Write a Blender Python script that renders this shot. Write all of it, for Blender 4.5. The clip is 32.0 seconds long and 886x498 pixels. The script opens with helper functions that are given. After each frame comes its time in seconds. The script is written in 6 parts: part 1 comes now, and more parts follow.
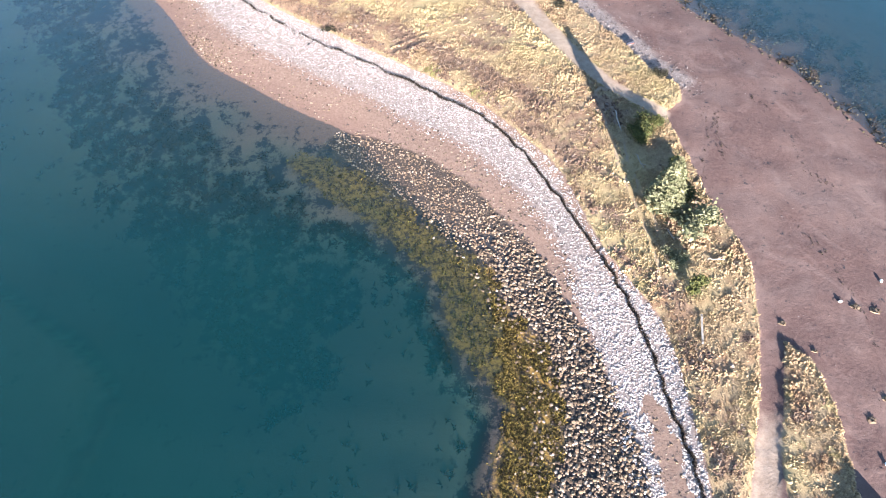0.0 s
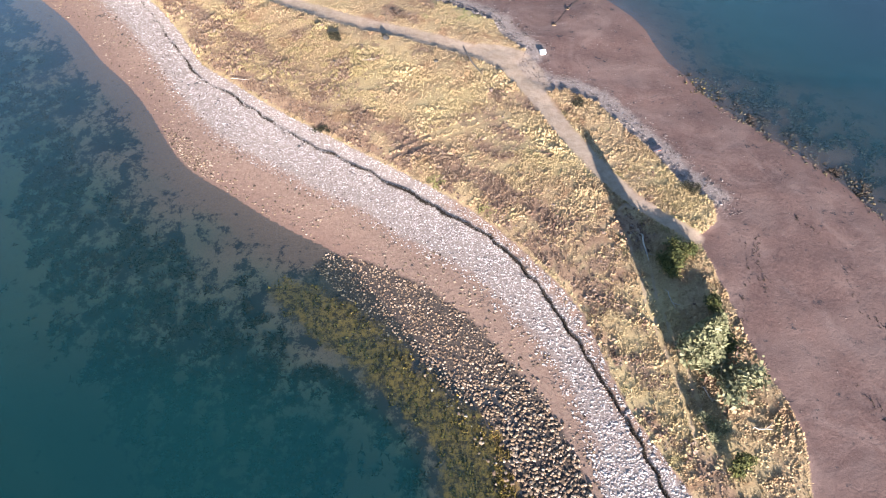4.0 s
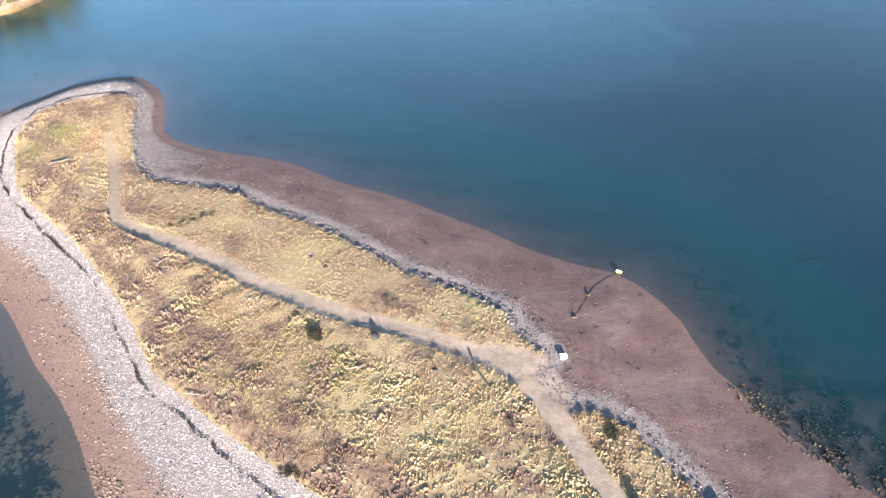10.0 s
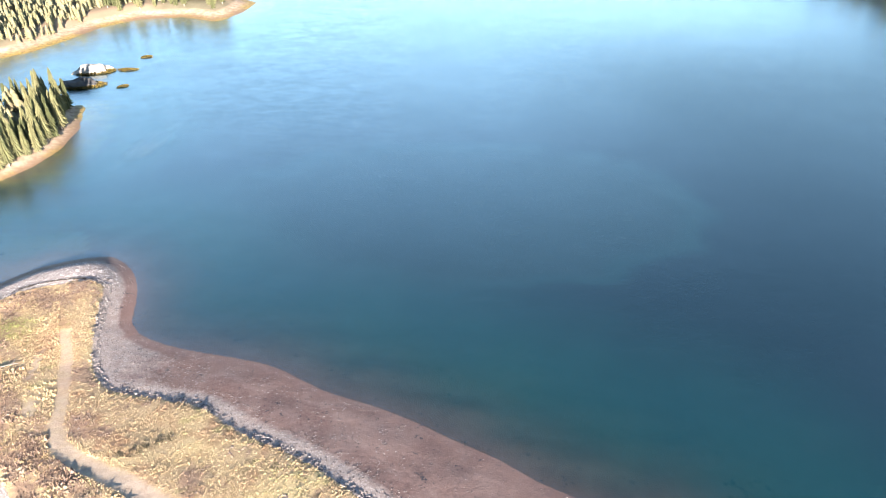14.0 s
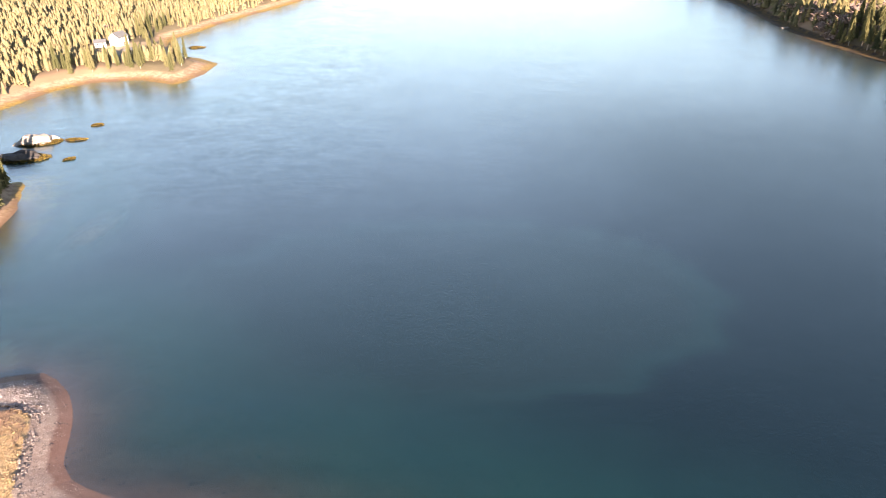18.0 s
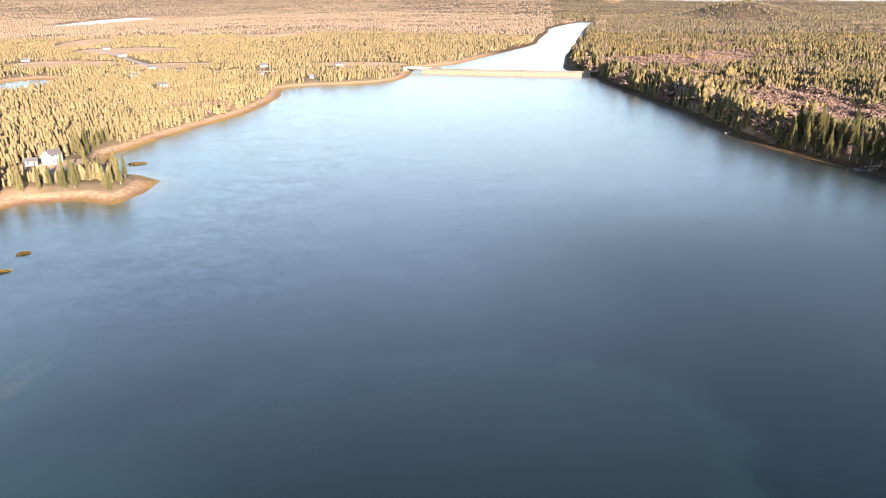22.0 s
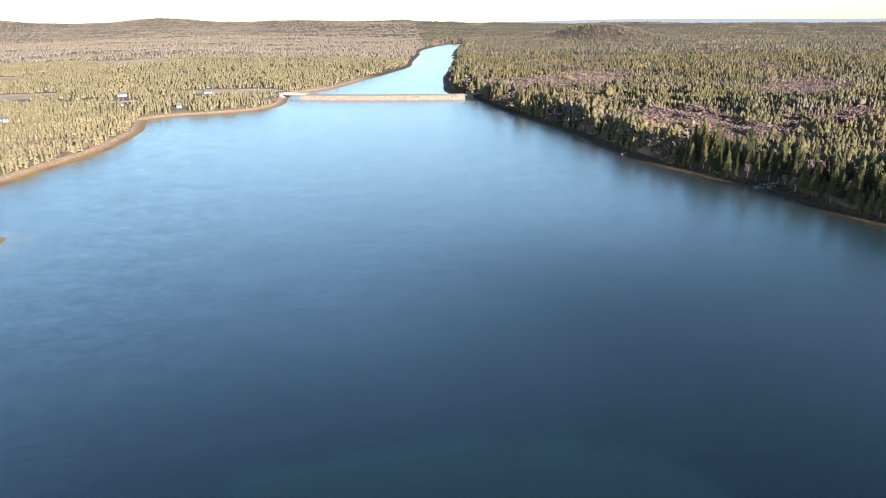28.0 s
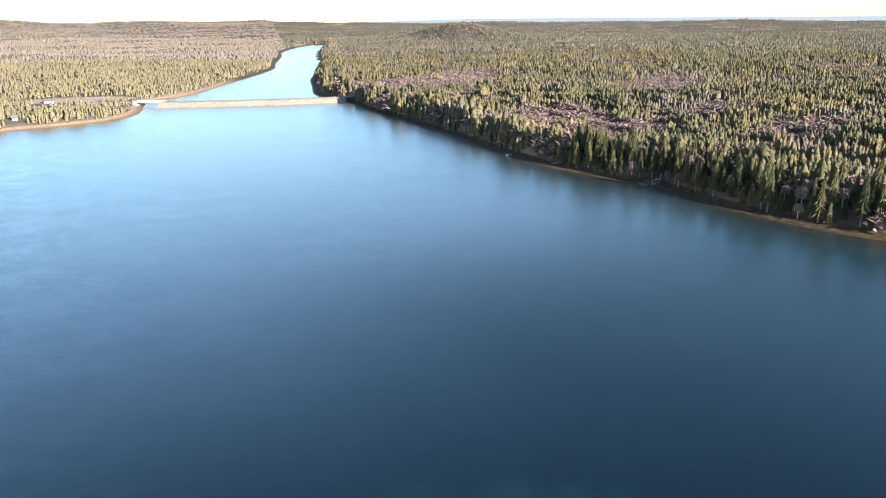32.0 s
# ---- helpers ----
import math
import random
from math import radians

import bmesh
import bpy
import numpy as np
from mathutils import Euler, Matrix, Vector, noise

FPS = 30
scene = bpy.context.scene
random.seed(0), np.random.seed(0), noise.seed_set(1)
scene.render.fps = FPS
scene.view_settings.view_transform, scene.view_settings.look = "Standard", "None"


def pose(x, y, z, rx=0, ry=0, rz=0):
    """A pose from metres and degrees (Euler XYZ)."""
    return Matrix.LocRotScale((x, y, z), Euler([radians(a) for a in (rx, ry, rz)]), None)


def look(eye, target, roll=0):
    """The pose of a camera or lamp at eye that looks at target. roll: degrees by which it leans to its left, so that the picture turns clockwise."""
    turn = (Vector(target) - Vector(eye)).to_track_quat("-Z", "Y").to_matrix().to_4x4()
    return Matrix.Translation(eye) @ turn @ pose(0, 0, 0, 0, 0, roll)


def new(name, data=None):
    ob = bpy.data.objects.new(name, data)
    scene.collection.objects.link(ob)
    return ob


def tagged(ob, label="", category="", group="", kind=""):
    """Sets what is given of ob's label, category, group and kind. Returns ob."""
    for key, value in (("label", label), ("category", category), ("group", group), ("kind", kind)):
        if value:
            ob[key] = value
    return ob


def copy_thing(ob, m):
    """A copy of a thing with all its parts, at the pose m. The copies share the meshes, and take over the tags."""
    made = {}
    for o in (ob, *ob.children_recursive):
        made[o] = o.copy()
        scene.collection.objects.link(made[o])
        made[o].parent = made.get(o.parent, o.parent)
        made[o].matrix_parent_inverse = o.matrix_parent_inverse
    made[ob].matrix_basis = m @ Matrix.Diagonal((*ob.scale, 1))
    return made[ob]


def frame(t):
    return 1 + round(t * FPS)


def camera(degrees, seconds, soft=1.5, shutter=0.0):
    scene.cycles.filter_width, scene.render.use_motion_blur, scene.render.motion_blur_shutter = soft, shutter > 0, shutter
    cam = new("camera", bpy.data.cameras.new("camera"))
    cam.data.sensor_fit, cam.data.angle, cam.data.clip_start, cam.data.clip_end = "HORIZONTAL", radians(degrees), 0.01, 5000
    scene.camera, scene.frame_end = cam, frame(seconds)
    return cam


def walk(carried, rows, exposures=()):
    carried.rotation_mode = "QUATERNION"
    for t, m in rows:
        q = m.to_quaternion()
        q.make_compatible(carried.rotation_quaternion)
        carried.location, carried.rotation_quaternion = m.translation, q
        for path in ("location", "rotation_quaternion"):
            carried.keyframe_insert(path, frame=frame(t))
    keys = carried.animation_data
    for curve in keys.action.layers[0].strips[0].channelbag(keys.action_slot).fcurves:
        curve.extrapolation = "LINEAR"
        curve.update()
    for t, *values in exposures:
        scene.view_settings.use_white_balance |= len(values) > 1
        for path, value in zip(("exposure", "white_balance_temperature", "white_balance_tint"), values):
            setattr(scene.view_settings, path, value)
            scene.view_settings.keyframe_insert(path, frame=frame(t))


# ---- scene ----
cam = camera(64.61, 32.0, 0.9)

# seconds, x, y, z, heading, pitch, lean
FLIGHT = [
    (0.0, 0.00, 0.00, 82.10, 0.00, -56.62, -0.05),
    (0.5, 0.17, 2.53, 81.67, -0.20, -56.50, 0.12),
    (1.0, 0.36, 5.02, 81.26, -0.41, -56.35, 0.13),
    (1.5, 0.55, 7.46, 80.92, -0.64, -56.16, 0.16),
    (2.0, 0.73, 9.94, 80.65, -0.92, -55.91, -0.15),
    (2.5, 0.87, 12.48, 80.48, -1.19, -55.73, -0.33),
    (3.0, 0.97, 15.10, 80.34, -1.33, -55.52, -0.39),
    (3.5, 1.04, 17.78, 80.22, -1.43, -55.22, -0.43),
    (5.5, 0.81, 28.91, 80.23, -1.38, -52.98, -0.29),
    (6.0, 0.69, 31.63, 80.27, -1.35, -52.47, -0.31),
    (6.5, 0.52, 34.41, 80.30, -1.30, -51.68, -0.19),
    (7.0, 0.32, 37.21, 80.32, -1.14, -50.41, 0.02),
    (7.5, 0.24, 39.90, 80.34, -1.16, -49.04, 0.10),
    (8.0, 0.22, 42.55, 80.27, -1.19, -47.63, 0.08),
    (8.5, 0.16, 45.22, 80.15, -1.16, -46.22, 0.03),
    (9.0, 0.06, 47.91, 80.00, -1.13, -44.81, 0.02),
    (9.5, 0.01, 50.55, 79.91, -1.13, -43.39, 0.06),
    (10.0, 0.07, 53.25, 79.88, -1.19, -42.02, 0.05),
    (10.5, 0.26, 56.09, 79.83, -1.35, -40.68, -0.01),
    (11.0, 0.50, 58.99, 79.84, -1.54, -39.40, -0.17),
    (11.5, 0.67, 61.88, 79.92, -1.66, -38.16, -0.32),
    (12.0, 0.76, 64.71, 80.08, -1.75, -36.92, -0.38),
    (12.5, 0.83, 67.44, 80.19, -1.81, -35.62, -0.40),
    (13.0, 0.72, 70.27, 80.21, -1.83, -34.33, -0.41),
    (13.5, 0.55, 73.09, 80.19, -1.85, -33.05, -0.39),
    (14.0, 0.39, 75.78, 80.18, -1.86, -31.78, -0.40),
    (14.5, 0.19, 78.49, 80.14, -1.83, -30.46, -0.35),
    (15.0, -0.07, 81.14, 80.08, -1.82, -29.14, -0.29),
    (15.5, -0.44, 83.78, 80.01, -1.79, -28.13, -0.32),
    (17.5, -3.57, 94.50, 79.68, -0.71, -28.01, -0.12),
    (18.0, -4.57, 97.03, 79.71, 1.33, -28.02, -0.10),
    (18.5, -5.58, 99.49, 79.76, 1.85, -28.04, -0.08),
    (19.0, -6.55, 102.02, 79.83, 1.86, -28.07, -0.06),
    (19.5, -7.45, 104.53, 79.92, 3.31, -28.07, -0.07),
    (20.0, -8.33, 106.90, 79.93, 5.33, -28.08, -0.08),
    (20.5, -9.17, 109.29, 79.91, 6.42, -28.06, -0.11),
    (21.0, -9.98, 111.73, 79.91, 6.43, -26.85, -0.08),
    (21.5, -10.82, 114.20, 79.90, 6.40, -23.53, -0.08),
    (22.0, -11.72, 116.71, 79.85, 6.40, -20.01, -0.10),
    (22.5, -12.66, 119.31, 79.74, 6.39, -18.29, -0.10),
    (23.0, -13.58, 121.88, 79.68, 7.98, -18.28, -0.11),
    (23.5, -14.43, 124.39, 79.65, 9.30, -18.29, -0.12),
    (24.0, -15.28, 126.90, 79.67, 9.26, -18.30, -0.10),
    (24.5, -16.12, 129.42, 79.75, 10.49, -18.29, -0.15),
    (25.0, -16.91, 131.95, 79.78, 10.87, -18.30, -0.15),
    (25.5, -17.65, 134.58, 79.75, 11.48, -18.31, -0.16),
    (26.0, -18.38, 137.30, 79.70, 13.05, -18.31, -0.18),
    (26.5, -19.04, 140.05, 79.67, 14.77, -18.34, -0.18),
    (28.5, -20.71, 150.86, 79.58, 18.04, -18.37, -0.25),
    (29.0, -21.06, 153.47, 79.50, 19.85, -18.38, -0.26),
    (29.5, -21.36, 156.05, 79.40, 21.62, -18.35, -0.22),
    (30.0, -21.65, 158.60, 79.29, 22.88, -18.35, -0.16),
    (30.5, -21.94, 161.15, 79.25, 24.17, -18.37, -0.18),
    (31.0, -22.23, 163.68, 79.33, 25.43, -18.36, -0.19),
    (31.5, -22.50, 166.14, 79.62, 26.62, -18.39, -0.28),
    (32.0, -22.71, 168.57, 80.01, 27.86, -18.43, -0.40),
]


def flown(x, y, z, heading, pitch, lean):
    h, p = radians(heading), radians(pitch)
    way = Vector((math.sin(h) * math.cos(p), math.cos(h) * math.cos(p), math.sin(p)))
    eye = Vector((x, y, z))
    return look(eye, eye + way * 50, lean)


# seconds, stops, kelvin, tint
EXPOSURES = [(0, 2.8, 6350, 14), (3, 2.55, 6500, 15), (6, 2.35, 6700, 16), (9, 2.4, 6600, 14), (11, 2.75, 6250, 11), (13, 2.9, 6400, 11), (15, 2.75, 7200, 13),
             (18, 2.66, 8600, 28), (21.5, 2.58, 8700, 31), (22.5, 1.97, 7600, 24), (26, 1.83, 6700, 18), (32, 2.1, 6400, 16)]
walk(cam, [(r[0], flown(*r[1:])) for r in FLIGHT], EXPOSURES)

SUN_WAY = Vector((0.25, -0.97, 0)).normalized()
SUN_UP = radians(14.5)

world = bpy.data.worlds.new("sky")
scene.world = world
world.use_nodes = True
wn = world.node_tree.nodes
wl = world.node_tree.links
sky = wn.new("ShaderNodeTexSky")
sky.sky_type = "NISHITA"
sky.sun_disc = False
sky.sun_elevation = SUN_UP
sky.sun_rotation = math.atan2(SUN_WAY.x, SUN_WAY.y)
sky.dust_density = 0.0
sky.ozone_density = 2.6
sky.air_density = 1.0
bg = wn["Background"]
bg.inputs["Strength"].default_value = 0.07
wl.new(sky.outputs["Color"], bg.inputs["Color"])

lamp = bpy.data.lights.new("sun", "SUN")
lamp.energy = 5.0
lamp.angle = radians(0.5)
lamp.color = (1.0, 0.94, 0.88)
sun = new("sun", lamp)
toward = SUN_WAY * math.cos(SUN_UP) + Vector((0, 0, math.sin(SUN_UP)))
sun.matrix_world = look(toward * 300, (0, 0, 0))


# ---------------------------------------------------------------- materials
class Nodes:
    """A short way to write node materials."""

    def __init__(self, name):
        self.mat = bpy.data.materials.new(name)
        self.mat.use_nodes = True
        self.tree = self.mat.node_tree
        self.tree.nodes.clear()
        self.place = self.make("ShaderNodeNewGeometry").outputs["Position"]

    def make(self, kind, **sets):
        n = self.tree.nodes.new(kind)
        for k, v in sets.items():
            if k == "blend_type":
                n.blend_type = v
            elif k == "data_type":
                n.data_type = v
            elif k == "operation":
                n.operation = v
            elif k == "attribute_name":
                n.attribute_name = v
        return n

    def put(self, socket, value):
        if isinstance(value, bpy.types.NodeSocket):
            self.tree.links.new(value, socket)
        else:
            socket.default_value = (*value, 1) if isinstance(value, tuple) and len(value) == 3 and socket.type == "RGBA" else value

    def attr(self, name):
        return self.make("ShaderNodeAttribute", attribute_name=name).outputs["Fac"]

    def noise(self, scale, detail=3, rough=0.6, vector=None):
        n = self.make("ShaderNodeTexNoise")
        self.put(n.inputs["Vector"], vector or self.place)
        n.inputs["Scale"].default_value = scale
        n.inputs["Detail"].default_value = detail
        n.inputs["Roughness"].default_value = rough
        return n.outputs["Fac"]

    def cells(self, scale, out="Distance"):
        n = self.make("ShaderNodeTexVoronoi")
        self.put(n.inputs["Vector"], self.place)
        n.inputs["Scale"].default_value = scale
        return n.outputs[out]

    def math(self, op, a, b=0.0):
        n = self.make("ShaderNodeMath", operation=op)
        self.put(n.inputs[0], a)
        self.put(n.inputs[1], b)
        return n.outputs[0]

    def ramp(self, value, low, high, a=0.0, b=1.0):
        n = self.make("ShaderNodeMapRange")
        self.put(n.inputs["Value"], value)
        for k, v in zip(("From Min", "From Max", "To Min", "To Max"), (low, high, a, b)):
            n.inputs[k].default_value = v
        return n.outputs["Result"]

    def mix(self, fac, a, b, how="MIX"):
        n = self.make("ShaderNodeMix", data_type="RGBA", blend_type=how)
        self.put(n.inputs["Factor"], fac)
        self.put(n.inputs[6], a)
        self.put(n.inputs[7], b)
        return n.outputs[2]

    def island(self):
        return self.make("ShaderNodeNewGeometry").outputs["Random Per Island"]

    def chance(self):
        return self.make("ShaderNodeObjectInfo").outputs["Random"]

    def bump(self, height, strength, distance):
        n = self.make("ShaderNodeBump")
        self.put(n.inputs["Height"], height)
        n.inputs["Strength"].default_value = strength
        n.inputs["Distance"].default_value = distance
        return n.outputs["Normal"]

    def finish(self, color, rough=0.9, normal=None, metal=0.0, spec=0.3):
        b = self.make("ShaderNodeBsdfPrincipled")
        self.put(b.inputs["Base Color"], color)
        self.put(b.inputs["Roughness"], rough)
        b.inputs["Metallic"].default_value = metal
        b.inputs["Specular IOR Level"].default_value = spec
        if normal:
            self.put(b.inputs["Normal"], normal)
        o = self.make("ShaderNodeOutputMaterial")
        self.tree.links.new(b.outputs[0], o.inputs["Surface"])
        return self.mat


def plain(name, a, b, scale=3.0, rough=0.85, bump=0.02, metal=0.0):
    """A surface of two tones with grain and fine relief."""
    n = Nodes(name)
    c = n.mix(n.ramp(n.noise(scale, 5), 0.35, 0.65), a, b)
    c = n.mix(n.math("MULTIPLY", n.chance(), 0.35), c, b)
    return n.finish(c, rough, n.bump(n.noise(scale * 4, 4), 0.5, bump), metal)


def grass_color(n):
    """Dry straw with rusty, pale and green patches."""
    broad = n.noise(0.06, 3, 0.6)
    patch = n.noise(0.22, 4, 0.65)
    fine = n.noise(1.1, 4, 0.7)
    c = n.mix(n.ramp(fine, 0.32, 0.68), (0.245, 0.163, 0.090), (0.365, 0.266, 0.153))
    c = n.mix(n.ramp(n.noise(5.5, 4, 0.75), 0.42, 0.57, 0.6, 0.0), c, (0.115, 0.073, 0.04))
    c = n.mix(n.ramp(n.noise(14.0, 3, 0.8), 0.45, 0.62, 0.0, 0.28), c, (0.43, 0.33, 0.20))
    c = n.mix(n.ramp(patch, 0.52, 0.62, 0.0, 0.7), c, (0.19, 0.105, 0.062))
    c = n.mix(n.ramp(broad, 0.48, 0.62, 0.0, 0.55), c, (0.365, 0.29, 0.145))
    c = n.mix(n.math("MULTIPLY", n.ramp(n.noise(0.35, 3), 0.6, 0.7), 0.45), c, (0.20, 0.185, 0.07))
    return c


def ground_material():
    n = Nodes("ground")
    z = n.make("ShaderNodeSeparateXYZ")
    n.put(z.inputs[0], n.place)
    z = z.outputs["Z"]
    wob = n.math("MULTIPLY", n.math("SUBTRACT", n.noise(0.7, 4), 0.5), 0.5)

    def mask(name, low=0.4, high=0.6, jag=1.0):
        return n.ramp(n.math("ADD", n.attr(name), n.math("MULTIPLY", wob, jag)), low, high)

    grain = n.noise(2.5, 6, 0.7)
    mud = n.mix(n.ramp(grain, 0.3, 0.7), (0.082, 0.048, 0.042), (0.138, 0.086, 0.074))
    mud = n.mix(n.ramp(n.noise(0.09, 4, 0.6), 0.45, 0.62), mud, (0.140, 0.092, 0.079))
    mud = n.mix(n.ramp(n.noise(9.0, 5, 0.8), 0.36, 0.50, 0.55, 0.0), mud, (0.075, 0.045, 0.038))
    streak = n.math("MULTIPLY", n.ramp(n.cells(3.4), 0.05, 0.2, 0.5, 0.0), n.ramp(n.noise(0.16, 4, 0.6), 0.45, 0.6))
    mud = n.mix(streak, mud, (0.27, 0.205, 0.18))
    swept = n.make("ShaderNodeTexNoise")
    n.put(swept.inputs["Vector"], n.place)
    for key, v in (("Scale", 0.11), ("Detail", 7), ("Roughness", 0.62), ("Distortion", 2.2)):
        swept.inputs[key].default_value = v
    mud = n.mix(n.ramp(swept.outputs["Fac"], 0.5, 0.68, 0.0, 0.5), mud, (0.178, 0.124, 0.107))
    mud = n.mix(n.ramp(swept.outputs["Fac"], 0.28, 0.44, 0.5, 0.0), mud, (0.080, 0.047, 0.040))
    sand = n.mix(n.ramp(grain, 0.3, 0.7), (0.150, 0.094, 0.070), (0.225, 0.154, 0.118))
    sand = n.mix(n.math("MULTIPLY", n.ramp(n.cells(2.6), 0.10, 0.2, 1.0, 0.0), n.ramp(n.noise(0.3, 4), 0.42, 0.6, 0.2, 0.8)), sand, (0.05, 0.033, 0.026))
    c = n.mix(mask("west", 0.45, 0.55, 0.2), mud, sand)
    wet = n.ramp(n.math("ADD", z, n.math("MULTIPLY", wob, 0.25)), 0.12, 0.5, 1.0, 0.0)
    c = n.mix(n.math("MULTIPLY", wet, 0.45), c, (0.125, 0.072, 0.056))
    stones = n.cells(3.2)
    cob = n.mix(n.ramp(stones, 0.05, 0.5), (0.32, 0.265, 0.237), (0.19, 0.153, 0.135))
    c = n.mix(mask("cobble", 0.35, 0.65, 1.0), c, cob)
    c = n.mix(mask("rock", 0.35, 0.65, 1.2), c, n.mix(n.ramp(stones, 0.1, 0.5), (0.105, 0.076, 0.054), (0.042, 0.034, 0.030)))
    weed = n.ramp(n.math("ADD", n.attr("weed"), n.math("MULTIPLY", n.math("SUBTRACT", n.noise(0.55, 9, 0.8), 0.5), 4.4)), 0.34, 0.70)
    c = n.mix(n.math("MULTIPLY", n.ramp(z, -0.9, -0.15, 1.0, 0.0), n.attr("west")), c, (0.145, 0.155, 0.112))
    c = n.mix(n.math("MULTIPLY", weed, 0.9), c, (0.014, 0.020, 0.026))
    gold = n.ramp(n.math("ADD", n.attr("gold"), n.math("MULTIPLY", n.math("SUBTRACT", n.noise(0.5, 5, 0.7), 0.5), 1.8)), 0.45, 0.8)
    c = n.mix(gold, c, n.mix(n.ramp(n.noise(1.2, 8, 0.8), 0.43, 0.56), (0.036, 0.026, 0.017), (0.245, 0.146, 0.040)))
    c = n.mix(mask("grass", 0.35, 0.65, 1.0), c, grass_color(n))
    rusty = n.mix(n.ramp(n.noise(1.4, 5, 0.7), 0.35, 0.65), (0.105, 0.062, 0.047), (0.26, 0.165, 0.108))
    c = n.mix(n.math("MULTIPLY", mask("rust", 0.3, 0.7, 1.4), 0.85), c, rusty)
    dirt = n.mix(n.ramp(n.noise(0.9, 6, 0.7), 0.35, 0.65), (0.225, 0.165, 0.122), (0.315, 0.245, 0.19))
    c = n.mix(n.math("MULTIPLY", mask("path", 0.25, 0.75, 1.1), 0.9), c, dirt)
    shore = n.mix(n.ramp(n.noise(0.5, 5), 0.35, 0.65), (0.20, 0.13, 0.085), (0.33, 0.24, 0.165))
    shore = n.mix(n.ramp(n.math("ADD", z, n.math("MULTIPLY", wob, 1.6)), 0.15, 0.75, 1.0, 0.0), shore, n.mix(n.ramp(n.noise(0.04, 5), 0.38, 0.52), (0.165, 0.10, 0.06), n.mix(n.ramp(n.noise(0.8, 5, 0.7), 0.38, 0.6), (0.13, 0.085, 0.03), (0.30, 0.20, 0.05))))
    floor = n.mix(n.ramp(n.noise(0.05, 5, 0.7), 0.35, 0.65), (0.085, 0.074, 0.044), (0.14, 0.115, 0.075))
    across = n.make("ShaderNodeSeparateXYZ")
    n.put(across.inputs[0], n.place)
    # east shore and forest floor: tree shade is put into dark brown tones
    far_bank_shade = n.ramp(across.outputs["X"], 150, 190)
    shore = n.mix(far_bank_shade, shore, n.mix(n.ramp(n.noise(0.35, 5), 0.4, 0.62), (0.034, 0.026, 0.02), (0.10, 0.064, 0.026)))
    floor = n.mix(n.math("MULTIPLY", far_bank_shade, 0.7), floor, n.mix(n.ramp(n.noise(0.08, 5, 0.7), 0.38, 0.62), (0.042, 0.032, 0.023), (0.082, 0.062, 0.042)))
    floor = n.mix(n.ramp(n.noise(0.006, 4, 0.6), 0.54, 0.66), floor, (0.30, 0.20, 0.13))
    floor = n.mix(n.math("MULTIPLY", n.attr("litter"), 0.85), floor, n.mix(n.ramp(n.noise(0.15, 5, 0.7), 0.38, 0.62), (0.17, 0.12, 0.098), (0.25, 0.185, 0.155)))
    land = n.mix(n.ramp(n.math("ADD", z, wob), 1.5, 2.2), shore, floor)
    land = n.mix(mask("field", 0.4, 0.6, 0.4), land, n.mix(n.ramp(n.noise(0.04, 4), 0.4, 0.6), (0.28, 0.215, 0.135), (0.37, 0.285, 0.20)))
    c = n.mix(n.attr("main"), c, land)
    rough = n.ramp(wet, 0.0, 1.0, 0.92, 0.6)
    normal = n.bump(n.math("ADD", n.noise(3.0, 6, 0.7), n.math("MULTIPLY", n.noise(0.5, 3), 1.5)), 0.6, 0.09)
    return n.finish(c, rough, normal, spec=0.2)


